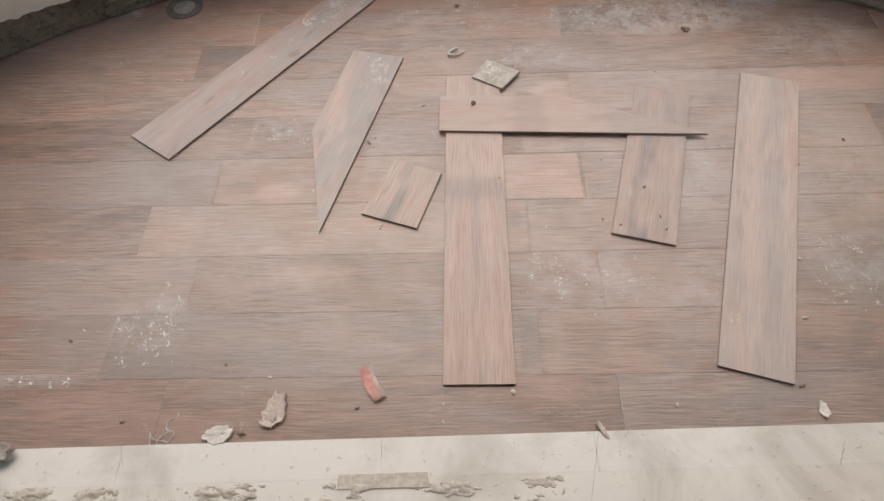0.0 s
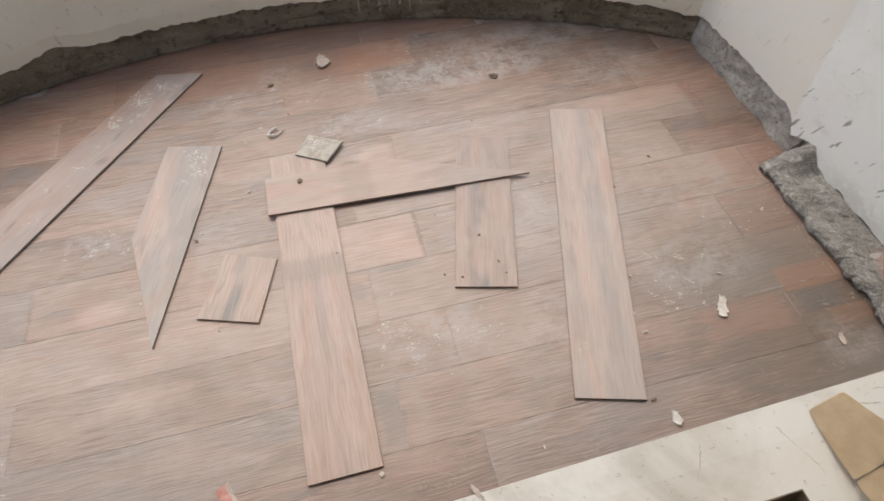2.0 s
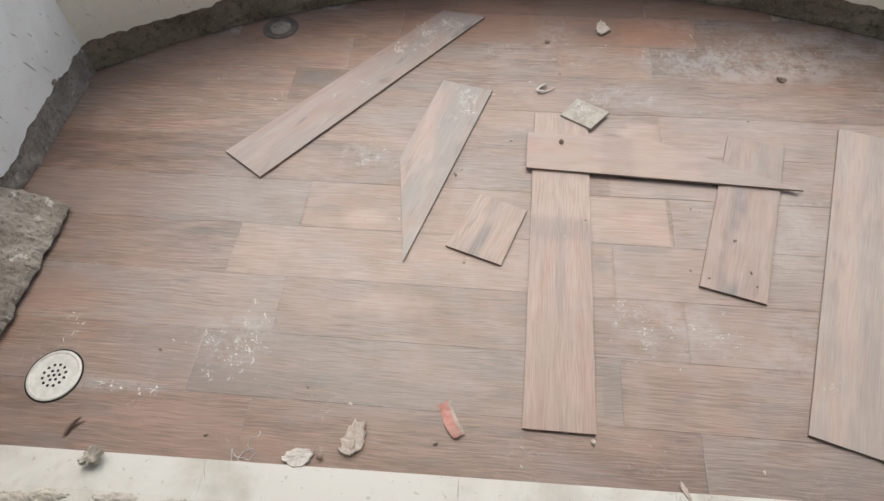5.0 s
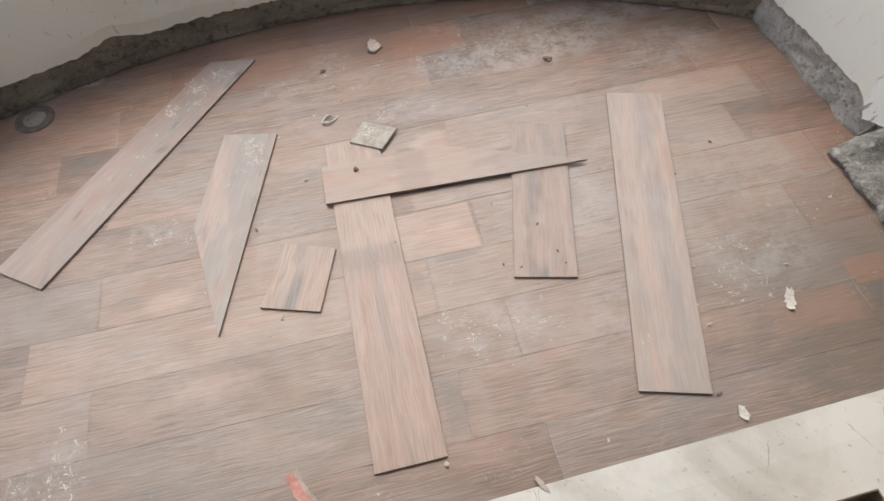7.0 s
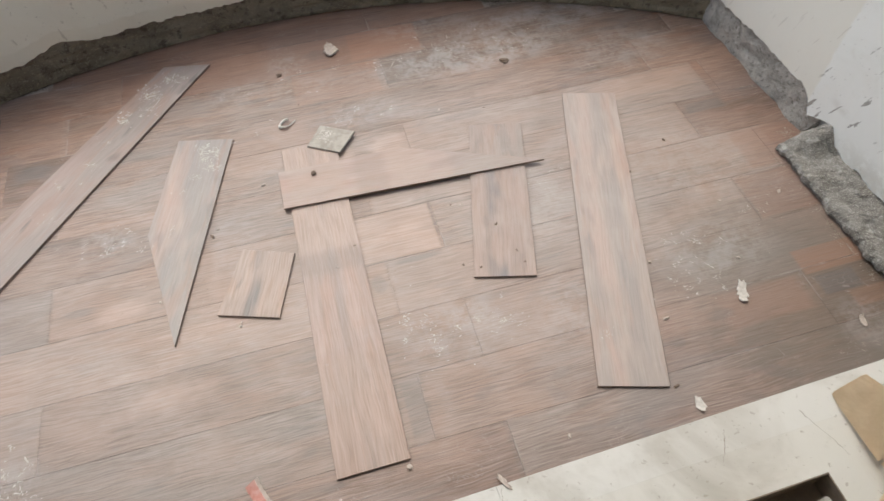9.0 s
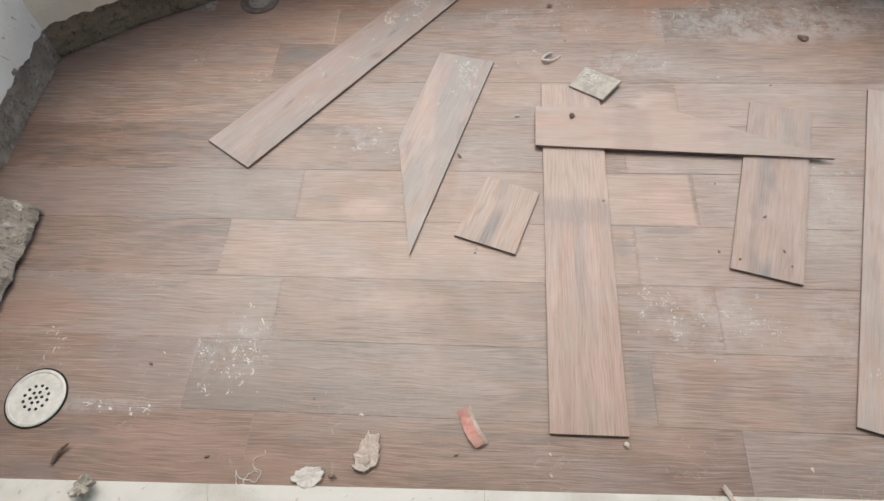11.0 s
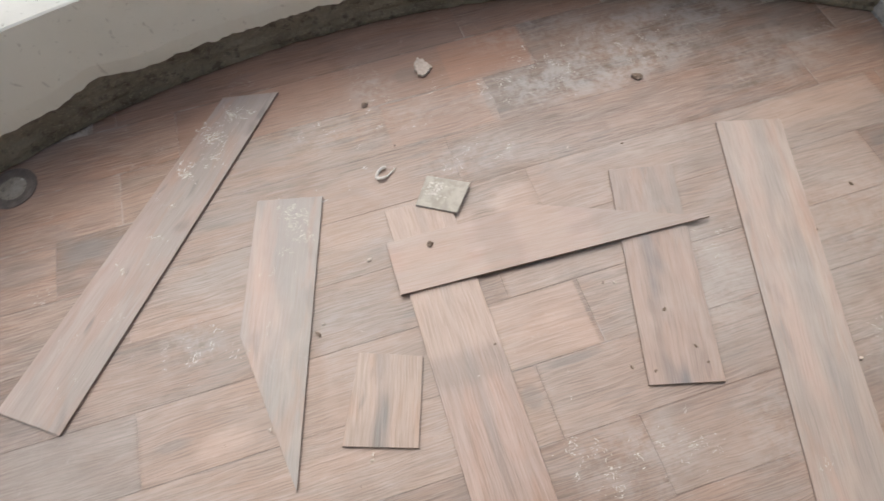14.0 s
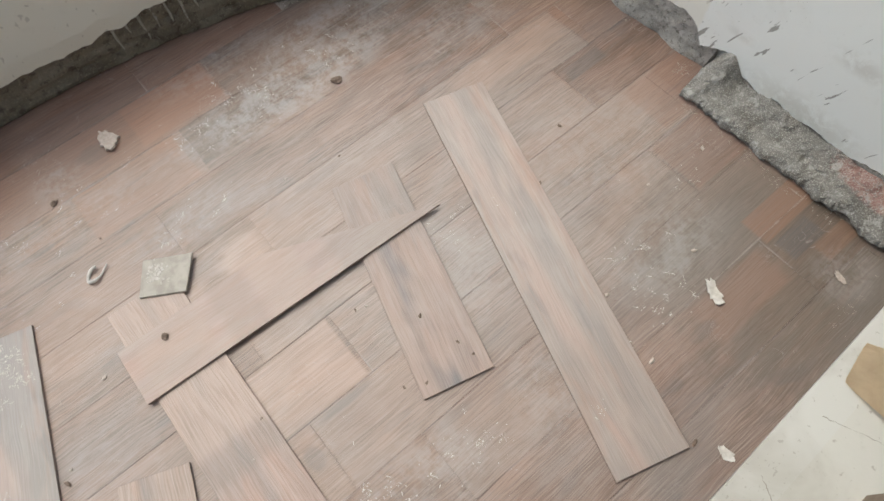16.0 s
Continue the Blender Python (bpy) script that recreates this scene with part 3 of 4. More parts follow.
part("cement_band", sheet(rows), BAND, parapet, "dark bare cement strip with a rough surface")


def torn(a):
    x = CX + R * math.sin(a)
    rise = 0.030 * math.exp(-(((x + 0.74) / 0.07) ** 2)) + 0.030 * math.exp(-(((x - 0.72) / 0.13) ** 2)) + 0.020 * math.exp(-(((x + 1.26) / 0.07) ** 2))
    return 0.132 + rise + 0.012 * fbm(a * 9, 0.3, 4.0, 2) + 0.014 * fbm(a * 45, 2.0, 7.0, 4)


rows = [[on_arc(a, R + 0.022, torn(a) + 0.004) for a in steps], [on_arc(a, R + 0.002, torn(a)) for a in steps]]
for j in range(1, 6):
    rows.append([on_arc(a, R - 0.003 + 0.003 * fbm(a * 8, j * 0.4, 3.0), torn(a) * (1 - j / 5) + (top_at(CX + R * math.sin(a)) - 0.004) * j / 5) for a in steps])
part("plaster", sheet(rows), CREAM, parapet)
rows = [rows[-1]] + [[on_arc(a, R + reach, top_at(CX + R * math.sin(a)) + rise + 0.002 * fbm(a * 14, reach * 9, 2.0)) for a in steps] for reach, rise in ((0.004, 0.0), (0.06, 0.002), (0.12, 0.002), (0.22, 0.0))]
rows.append([on_arc(a, R + 0.22, -0.12) for a in steps])
part("coping", sheet(rows), COPING, parapet, "dusty off-white cement coping")

# side walls: plaster over a bare strip, and a rough cement ledge towards the room
def side_wall(name, face, toe, sign, label, strip_mat, ledge_mat, skin, ledge_y, height, slope=1.0, torn_edge=()):
    wall = tagged(empty(name, 0, 0, 0), label, "wall", kind="structure")
    count = 330
    ys = [1.62 + (-0.20 - 1.62) * i / count for i in range(count + 1)]
    rows = []
    for j in range(23):
        z = -0.01 + 0.26 * j / 22
        rows.append([(face + sign * (0.010 + 0.012 * fbm(y * 9, z * 11, 5.0 + sign)), y, z) for y in ys])
    part("bare_strip", sheet(rows), strip_mat, wall, "rough bare concrete strip")

    def edge(y):
        base = 0.128 + 0.028 * fbm(y * 3.3, 1.7, sign, 2)
        for (ya, za), (yb, zb) in zip(torn_edge, torn_edge[1:]):
            if ya >= y >= yb:
                base = za + (zb - za) * (ya - y) / (ya - yb)
        return base + 0.012 * fbm(y * 16, 3.0, 2.0 + sign, 4)

    rows = [[(face + sign * 0.03, y, edge(y) + 0.006) for y in ys], [(face + sign * 0.002, y, edge(y)) for y in ys]]
    for j in range(1, 6):
        rows.append([(face - sign * (0.002 + 0.003 * fbm(y * 3, j * 0.5, 2.0)), y, edge(y) * (1 - j / 5) + height * j / 5) for y in ys])
    rows.append([(face + sign * 0.04, y, height) for y in ys])
    part("plaster", sheet(rows), skin, wall)
    # ledge: toe on the floor, rough top sloping up to the wall
    depth = abs(face - toe)
    profile = [(0.13, -0.01), (0.05, 0.006), (0.0, 0.020), (0.04, 0.034), (0.12, 0.046), (0.25, 0.060), (0.42, 0.078), (0.60, 0.100), (0.78, 0.112), (0.95, 0.124), (1.12, 0.132)]
    fine_profile = []
    for (d0, z0), (d1, z1) in zip(profile, profile[1:]):
        fine_profile += [(d0 + (d1 - d0) * i / 4, z0 + (z1 - z0) * i / 4) for i in range(4)]
    ys = [ledge_y + (-0.20 - ledge_y) * i / 190 for i in range(191)]
    rows = []
    for d0, z0 in fine_profile:
        row = [(face + sign * 0.012, ledge_y + 0.004, z0)]
        for y in ys:
            bulge = 0.010 * fbm(y * 13, d0 * depth * 13, 3.0 + sign) + 0.003 * abs(fbm(y * 34, d0 * depth * 34, 4.0)) + 0.002 * fbm(y * 60, d0 * depth * 60, 6.0)
            near = min(1.0, (ledge_y - y) / 0.03 + 0.35)
            hump = math.exp(-(((ledge_y - 0.045 - y) / 0.045) ** 2))
            rise = slope + (1 - slope) * max(hump, 1.0 - d0 / 0.4)
            row.append((toe + sign * (d0 * depth + 0.013 * fbm(y * 12, d0 * 3, 9.0) + 0.008 * fbm(y * 45, d0 * 5, 2.0)), y + 0.006 * fbm(d0 * 9, z0 * 30, 2.0), max(-0.01, z0 * rise * (0.8 + 0.2 * near) + bulge * min(1.0, 6 * d0 + 0.2))))
        rows.append(row)
    part("cement_ledge", sheet(rows), ledge_mat, wall, "rough sloping ledge of broken cement")
    xa, xb = sorted((face + sign * 0.035, face + sign * 0.25))
    part("core", box(xa, xb, -0.20, 2.2, -0.12, height), WHITE, wall)
    part("room_core", box(xa, xb, -3.2, -0.2005, -0.12, 2.75), WHITE, wall)
    return wall


side_wall("wall_east", EAST, PIER_E, 1, "white-painted wall with paint spatter and broken concrete at its foot", CONCRETE, LEDGE, EAST_PAINT, 0.705, 1.20, 0.50, ((1.62, 0.130), (1.14, 0.155), (0.86, 0.152), (0.795, 0.140), (0.765, 0.082), (0.72, 0.098), (0.68, 0.122), (0.635, 0.118), (0.605, 0.070), (0.24, 0.070), (0.13, 0.090), (-0.20, 0.095)))
side_wall("wall_west", WEST, PIER_W, -1, "off-white painted wall with broken cement at its foot", BROWNISH, BROWNISH, WHITE, 0.65, 0.75)
tagged(part("wall_south", box(-2.2, 2.3, -3.35, -3.2, -0.12, 2.75), WHITE), "plain off-white room wall", "wall", kind="structure")
tagged(part("ceiling", box(-2.3, 2.4, -3.35, 0.70, 2.75, 2.9), CEIL), "plain off-white ceiling slab", "ceiling", kind="structure")

# ---- loose tiles ----
def board(outline, z, label, material, thick=0.009):
    """A loose plank of tile; its grain runs from the first corner to the second."""
    (ox, oy), (px, py) = outline[0], outline[1]
    a = math.atan2(py - oy, px - ox)
    ca, sa = math.cos(a), math.sin(a)
    local = [((x - ox) * ca + (y - oy) * sa, -(x - ox) * sa + (y - oy) * ca) for x, y in outline]
    area = sum(local[i - 1][0] * local[i][1] - local[i][0] * local[i - 1][1] for i in range(len(local)))
    if area < 0:
        local = local[::-1]
    thing = empty("loose_tile", ox, oy, z, math.degrees(a))
    part("glazed_face", prism(local, thick - 0.0022, thick, 0.0007), material, thing)
    c2 = [sum(q[i] for q in local) / len(local) for i in (0, 1)]
    inner = [(c2[0] + (x - c2[0]) * 0.998, c2[1] + (y - c2[1]) * 0.994) for x, y in local]
    part("tile_body", prism(inner, 0.0002, thick - 0.0022), BISCUIT, thing, "dark brown fired clay body")
    return tagged(thing, label, "tile", "loose tiles on the floor")


board([(0.0, 0.0), (0.015, 1.222), (0.212, 1.220), (0.197, 0.0)], 0.0005, "full-length brown wood-look tile lying under another tile", OAK)
board([(0.750, 0.047), (1.112, 1.207), (1.308, 1.150), (0.941, -0.010)], 0.0005, "full-length greyish wood-look tile lying on the floor", ASH)
board([(0.528, 0.492), (0.712, 1.145), (0.902, 1.100), (0.718, 0.441)], 0.0005, "shorter cut grey and pink tile partly under another", CUT)
board([(-0.012, 0.935), (0.917, 0.892), (0.440, 1.098), (-0.010, 1.108)], 0.0100, "pale wood-look tile cut to a point, lying across two others", PALE)
board([(-0.082, 0.522), (-0.004, 0.748), (-0.166, 0.812), (-0.264, 0.585)], 0.0005, "short offcut of wood-look tile with a dark streak", STREAKED)
board([(-0.394, 0.514), (-0.153, 1.339), (-0.350, 1.388), (-0.468, 0.961)], 0.0005, "grey wood-look tile with one end cut to a sharp point", POINTED)
board([(-0.957, 0.835), (-0.210, 1.810), (-0.395, 1.848), (-1.120, 0.951)], 0.0005, "long dusty mauve wood-look tile lying askew on the floor", DUSTY)


# ---- drains ----
def ring(bm, rows, count=48):
    """A turned shape from (radius, height) rows."""
    loops = [[bm.verts.new((r0 * math.cos(i * 2 * math.pi / count), r0 * math.sin(i * 2 * math.pi / count), z)) for i in range(count)] for r0, z in rows]
    for lo, hi in zip(loops, loops[1:]):
        for i in range(count):
            bm.faces.new((lo[i], lo[(i + 1) % count], hi[(i + 1) % count], hi[i]))
    return loops


def drain(x, y, r0, turn):
    thing = empty("floor_drain", x, y, 0.0005, turn)
    bm = bmesh.new()
    loops = ring(bm, [(r0, 0.0), (r0, 0.0035), (r0 * 0.96, 0.0048), (r0 * 0.90, 0.0048), (r0 * 0.87, 0.0030), (r0 * 0.5, 0.0022), (r0 * 0.05, 0.0020)])
    bm.faces.new(loops[-1])
    part("grating", bm, DRAINCAP, thing)
    spots = [(0.0, 0.0)] + [(0.2 * r0 * math.cos(i * math.pi / 3), 0.2 * r0 * math.sin(i * math.pi / 3)) for i in range(6)]
    spots += [(0.42 * r0 * math.cos(i * math.pi / 6 + 0.2), 0.42 * r0 * math.sin(i * math.pi / 6 + 0.2)) for i in range(12)]
    for u, v in spots:
        bm = bmesh.new()
        bm.faces.new(ring(bm, [(0.0045, 0.0018), (0.0045, 0.0029)], 10)[-1])
        hole = part("hole", bm, HOLE, thing)
        hole.location = (u, v, 0)
    bm = bmesh.new()
    ring(bm, [(r0 * 1.0, 0.0), (r0 * 1.0, 0.001), (r0 * 1.07, 0.0008), (r0 * 1.07, 0.0)])
    part("seal", bm, HOLE, thing, "dark gap round the rim")
    return tagged(thing, "round perforated steel floor drain, dusty, set in the tiles", "drain")


drain(-1.366, 0.042, 0.079, 10)
thing = empty("drain_pipe", -1.10, 1.70, 0.0005)
bm = bmesh.new()
ring(bm, [(0.078, 0.0), (0.078, 0.003), (0.074, 0.004), (0.066, 0.0035), (0.060, 0.0014), (0.001, 0.0012)])
part("rim", bm, GRIME, thing)
bm = bmesh.new()
bm.faces.new(ring(bm, [(0.045, 0.0012), (0.043, 0.0022), (0.03, 0.0026)])[-1])
part("grate", bm, BROWNISH, thing)
tagged(thing, "dark round drain outlet near the parapet", "drain")


# ---- railing on the parapet ----
# one post is seen; the handrail and other posts are added for shade
RAIL_R = R + 0.12
railing = tagged(empty("railing", CX, CY, 0), "slim steel railing standing on the parapet, mostly added unseen", "railing", kind="structure")


def tube(points, r0, count=10, bm=None):
    bm = bm or bmesh.new()
    loops = []
    for i, q in enumerate(points):
        q = Vector(q)
        t0 = (Vector(points[min(i + 1, len(points) - 1)]) - Vector(points[max(i - 1, 0)])).normalized()
        u = t0.cross(Vector((0.31, 0.2, 0.93))).normalized()
        v = t0.cross(u)
        rr = r0[i] if isinstance(r0, (list, tuple)) else r0
        loops.append([bm.verts.new(q + rr * (math.cos(a) * u + math.sin(a) * v)) for a in [2 * math.pi * n / count for n in range(count)]])
    for lo, hi in zip(loops, loops[1:]):
        for i in range(count):
            bm.faces.new((lo[i], lo[(i + 1) % count], hi[(i + 1) % count], hi[i]))
    bm.faces.new(loops[0][::-1])
    bm.faces.new(loops[-1])
    return bm


a_post = math.asin((0.17 - CX) / RAIL_R)
for n in range(-3, 4):
    a = a_post + n * 0.19
    if not (A0 + 0.03 < a < A1 - 0.03):
        continue
    x, y, _ = on_arc(a, RAIL_R, 0)
    part("post", tube([(x, y, top_at(CX + x) + 0.004), (x, y, 1.05)], 0.02, 12), STEEL, railing)
    bm = bmesh.new()
    bm.faces.new(ring(bm, [(0.042, 0.0), (0.042, 0.005), (0.032, 0.014), (0.021, 0.018)], 20)[-1])
    flange = part("flange", bm, STEEL, railing)
    flange.location = (x, y, top_at(CX + x) + 0.001)
part("handrail", tube([on_arc(A0 + (A1 - A0) * i / 40, RAIL_R, 1.065) for i in range(41)], 0.025, 12), STEEL, railing)


# ---- rubble and scraps ----
def shard(name, x, y, z, long, wide, thick, turn, material, label, category, seed, bend=0.0, jag=1.0, group="scraps on the floor"):
    """An irregular flake or broken chip with its own torn outline."""
    rng = random.Random(seed)
    count = 40
    waves = [(n, jag * rng.uniform(0.05, 0.20) / n ** 0.3, rng.uniform(0, 6.28)) for n in (1, 2, 3, 5, 8, 11)]
    radii = [0.5 * (0.90 + sum(h * math.sin(n * 6.2832 * i / count + ph) for n, h, ph in waves) + 0.22 * rng.random() ** 2) for i in range(count)]
    bm = bmesh.new()

    def at(i, f, up):
        a = 2 * math.pi * i / count
        u, v = radii[i % count] * f * long * math.cos(a), radii[i % count] * f * wide * math.sin(a)
        curl = bend * ((u / long) ** 2 * 4 + 0.5 * math.sin(5 * u / long + 3 * v / wide))
        return (u, v, up + max(0.0, curl) + thick * 0.35 * (1 + fbm(u * 70 + seed, v * 70, 0.3 * seed, 3)))

    lows = [[bm.verts.new(at(i, f, 0.0)) for i in range(count)] for f in (1.0, 0.98)]
    tops = [[bm.verts.new(at(i, f, thick)) for i in range(count)] for f in (0.95, 0.7, 0.45, 0.2)]
    loops = [lows[0]] + tops
    for lo, hi in zip(loops, loops[1:]):
        for i in range(count):
            bm.faces.new((lo[i], lo[(i + 1) % count], hi[(i + 1) % count], hi[i]))
    bm.faces.new(tops[-1])
    bm.faces.new(lows[0][::-1])
    for w in lows[1]:
        bm.verts.remove(w)
    ob = part(name, bm, material)
    ob.matrix_world = pose(x, y, z, 0, 0, turn)
    return tagged(ob, label, category, group)


def pebble(name, x, y, z, size, turn, material, label, category, seed, squash=0.55, stretch=1.4):
    bm = bmesh.new()
    bmesh.ops.create_icosphere(bm, subdivisions=2, radius=0.5)
    for w in bm.verts:
        f = 1 + 0.55 * fbm(w.co.x * 2 + seed * 3.1, w.co.y * 2, w.co.z * 2, 3)
        w.co = Vector((w.co.x * f * size * stretch, w.co.y * f * size, (max(w.co.z, -0.35) + 0.35) * f * size * squash))
    ob = part(name, bm, material)
    ob.matrix_world = pose(x, y, z, 0, 0, turn)
    return tagged(ob, label, category, "scraps on the floor")


# broken cement chip resting on a tile end
bm = prism([(-0.095, -0.005), (0.015, -0.072), (0.088, 0.018), (0.074, 0.026), (-0.032, 0.088)], 0.0, 0.0075, 0.0015)
chip = part("cement_chip", bm, CHIP)
rng = random.Random(17)
bm = bmesh.new()
for _ in range(70):
    u, v, size, a0 = rng.gauss(-0.028, 0.022), rng.gauss(0.030, 0.022), rng.uniform(0.002, 0.007), rng.random() * 6.28
    if abs(u + 0.01) + abs(v) < 0.075:
        loop = [(u + size * rng.uniform(0.3, 1.0) * math.cos(a0 + i * 1.0472), v + size * rng.uniform(0.3, 1.0) * math.sin(a0 + i * 1.0472)) for i in range(6)]
        low, top = [bm.verts.new((x, y, 0.0072)) for x, y in loop], [bm.verts.new((x, y, 0.0086)) for x, y in loop]
        bm.faces.new(top)
        for i in range(6):
            bm.faces.new((low[i], low[(i + 1) % 6], top[(i + 1) % 6], top[i]))
tagged(part("mortar_crust", bm, PLASTER, chip, "white crust of old mortar"), kind="stuff")
chip.matrix_world = pose(0.205, 1.215, 0.0104, 0.5, -0.6, 0)
tagged(chip, "squarish chip of old grey-green mosaic backing with mortar", "chip", "scraps on the floor")

# curled strip
thing = part("curled_strip", tube([(0.024 * math.cos(a), 0.017 * math.sin(a), 0.006 + 0.004 * math.sin(2 * a)) for a in [0.5 + 4.6 * i / 22 for i in range(23)]] + [(0.040, -0.016, 0.009)], [0.005] * 18 + [0.0045, 0.004, 0.0035, 0.003, 0.0025, 0.002], 8), PLASTER)
thing.matrix_world = pose(0.046, 1.362, 0.0005, 0, 0, 30)
tagged(thing, "small pale strip curled into a hook", "scrap", "scraps on the floor")

shard("plaster_chunk", 0.287, 1.750, 0.0005, 0.075, 0.055, 0.008, 100, BEIGE, "pinkish broken chunk of plaster on the floor", "rubble", 3, 0.008)
pebble("stone", 0.965, 1.470, 0.0005, 0.026, -20, STONE, "flat dark brown stone on the floor", "stone", 4)
pebble("stone", 0.060, 1.660, 0.0005, 0.019, 10, STONE, "small dark brown stone on the floor", "stone", 9)
pebble("stone", 0.111, 1.062, 0.0192, 0.017, 50, STONE, "brown crumb lying on the crosswise tile", "stone", 7, 0.8, 1.1)
shard("paint_flake", 1.300, 0.212, 0.0005, 0.074, 0.036, 0.0025, 62, FLAKE, "torn white paint flake on the floor", "paint flake", 12, 0.006)
shard("paint_flake", 0.998, -0.078, 0.0005, 0.046, 0.026, 0.0025, -82, FLAKE, "pointed white paint flake near the threshold", "paint flake", 21, 0.004, 0.7)
shard("paint_flake", 1.585, 0.020, 0.0005, 0.038, 0.018, 0.002, 70, BEIGE, "narrow beige flake near the corner", "paint flake", 24, 0.004)
shard("mortar_lump", -0.450, -0.068, 0.0005, 0.105, 0.058, 0.008, 80, BEIGE, "crumpled beige strip of dried mortar", "rubble", 31, 0.004)
shard("mortar_lump", -0.462, -0.095, 0.0005, 0.040, 0.022, 0.008, 20, BEIGE, "small broken bit of beige mortar", "rubble", 33, 0.004)
shard("mortar_flake", -0.590, -0.128, 0.0005, 0.085, 0.050, 0.006, 5, FLAKE, "flat pale flake of mortar at the threshold", "rubble", 35, 0.002, 0.55)
pebble("mortar_crumb", -0.532, -0.126, 0.0005, 0.014, 5, STONE, "grey crumb of mortar at the threshold", "rubble", 36)
shard("mortar_lump", -1.140, -0.182, 0.0072, 0.060, 0.042, 0.020, 30, CHIP, "grey lump of mortar on the marble threshold", "rubble", 41, 0.010)
shard("paint_flake", 0.412, -0.124, 0.0072, 0.050, 0.014, 0.003, 120, BEIGE, "narrow beige flake at the threshold edge", "paint flake", 43, 0.003)

# red painted scrap with a pale torn edge
red_scrap = empty("red_scrap", -0.200, 0.006, 0.0008, -63)
def ribbon(width, shift, up):
    rows = []
    for i in range(13):
        u = -0.052 + 0.104 * i / 12
        rows.append([(u, shift + w * width + 0.005 * (u / 0.052) ** 2 + 0.003 * fbm(u * 60, w, up * 99), up + 0.010 * (1 + math.sin(u * 55)) * 0.5 + 0.004 * w) for w in (-0.5, -0.17, 0.17, 0.5)])
    low = [[(x, y, z - 0.0018) for x, y, z in row[::-1]] for row in rows]
    return sheet([a + b + [a[0]] for a, b in zip(rows, low)])
part("painted_face", ribbon(0.026, 0.0, 0.0035), RED, red_scrap)
part("torn_edge", ribbon(0.011, 0.017, 0.0025), BEIGE, red_scrap, "pale torn plaster edge")
tagged(red_scrap, "curved scrap of red-painted plaster with a pale torn edge", "scrap", "scraps on the floor")

# tangle of white thread
rng = random.Random(5)
path, a, px, py = [], 0.6, -0.035, -0.02
for i in range(120):
    a += rng.uniform(-0.75, 0.95)
    px += 0.0042 * math.cos(a) - 0.03 * (px - 0.05 * (i / 60 - 1)) 
    py += 0.0042 * math.sin(a) - 0.05 * py
    path.append((px, py, 0.0014 + 0.0022 * rng.random()))
thing = part("thread", tube(path, 0.0016, 5), FLAKE)
thing.matrix_world = pose(-0.715, -0.098, 0.0002, 0, 0, 55) @ Matrix.Scale(0.72, 4)
tagged(thing, "loose tangle of white thread near the threshold", "thread", "scraps on the floor")
thing = part("twig", tube([(-0.03, 0, 0.004), (-0.01, 0.006, 0.008), (0.012, 0.004, 0.010), (0.03, -0.004, 0.016)], [0.005, 0.006, 0.005, 0.003], 7), STONE)
thing.matrix_world = pose(-1.24, -0.10, 0.0005, 0, 0, 60)
tagged(thing, "short brown broken stick on the floor", "twig", "scraps on the floor")

# small loose bits: (x, y, size, height, pale)
BITS = ((-0.20, 0.53, 0.014, 0, 1), (-0.195, 0.545, 0.010, 0, 1), (-0.26, 0.90, 0.016, 0, 0), (-0.24, 0.925, 0.012, 0, 1), (0.66, 0.67, 0.013, 1, 0), (0.69, 0.55, 0.010, 1, 0),
        (0.70, 0.50, 0.010, 1, 0), (0.56, 0.52, 0.011, 1, 0), (0.51, 0.55, 0.010, 0, 0), (0.12, 0.65, 0.008, 1, 1), (0.19, 0.72, 0.009, 1, 0), (-0.43, 0.68, 0.010, 1, 1),
        (-0.45, 0.91, 0.008, 1, 1), (-0.07, 1.08, 0.016, 0, 1), (0.62, -0.06, 0.014, 0, 1), (1.08, 0.39, 0.015, 0, 1), (1.035, 0.19, 0.018, 0, 1), (0.54, 0.80, 0.009, 0, 0),
        (0.57, 0.79, 0.010, 0, 1), (0.80, 1.23, 0.009, 0, 0), (0.63, 1.27, 0.009, 0, 1), (0.11, 1.46, 0.011, 0, 0), (1.42, 0.55, 0.012, 0, 1), (1.19, 0.76, 0.010, 0, 0),
        (0.19, -0.02, 0.022, 0, 1), (1.355, 0.325, 0.016, 0, 1), (1.633, 0.528, 0.016, 0, 1), (1.375, 0.867, 0.017, 0, 0), (-0.48, 0.03, 0.014, 0, 1), (-0.86, -0.09, 0.012, 0, 0),
        (-0.61, 0.07, 0.013, 0, 0), (0.00, -0.10, 0.010, 0, 1), (-0.23, -0.06, 0.013, 0, 0), (0.00, -0.05, 0.012, 0, 1), (-1.08, 0.15, 0.014, 0, 0), (0.96, -0.012, 0.016, 0, 0))
for i, (x, y, size, up, pale) in enumerate(BITS):
    pebble("crumb", x, y, 0.0096 if up else 0.0005, 0.6 * size, 57 * i, BEIGE if pale else STONE, "pale crumb of mortar" + (" lying on a loose tile" if up else " on the tiled floor") if pale else "dark brown crumb" + (" lying on a loose tile" if up else " on the tiled floor"), "crumb", i, 0.6, 1.3 + (i % 3) * 0.3)


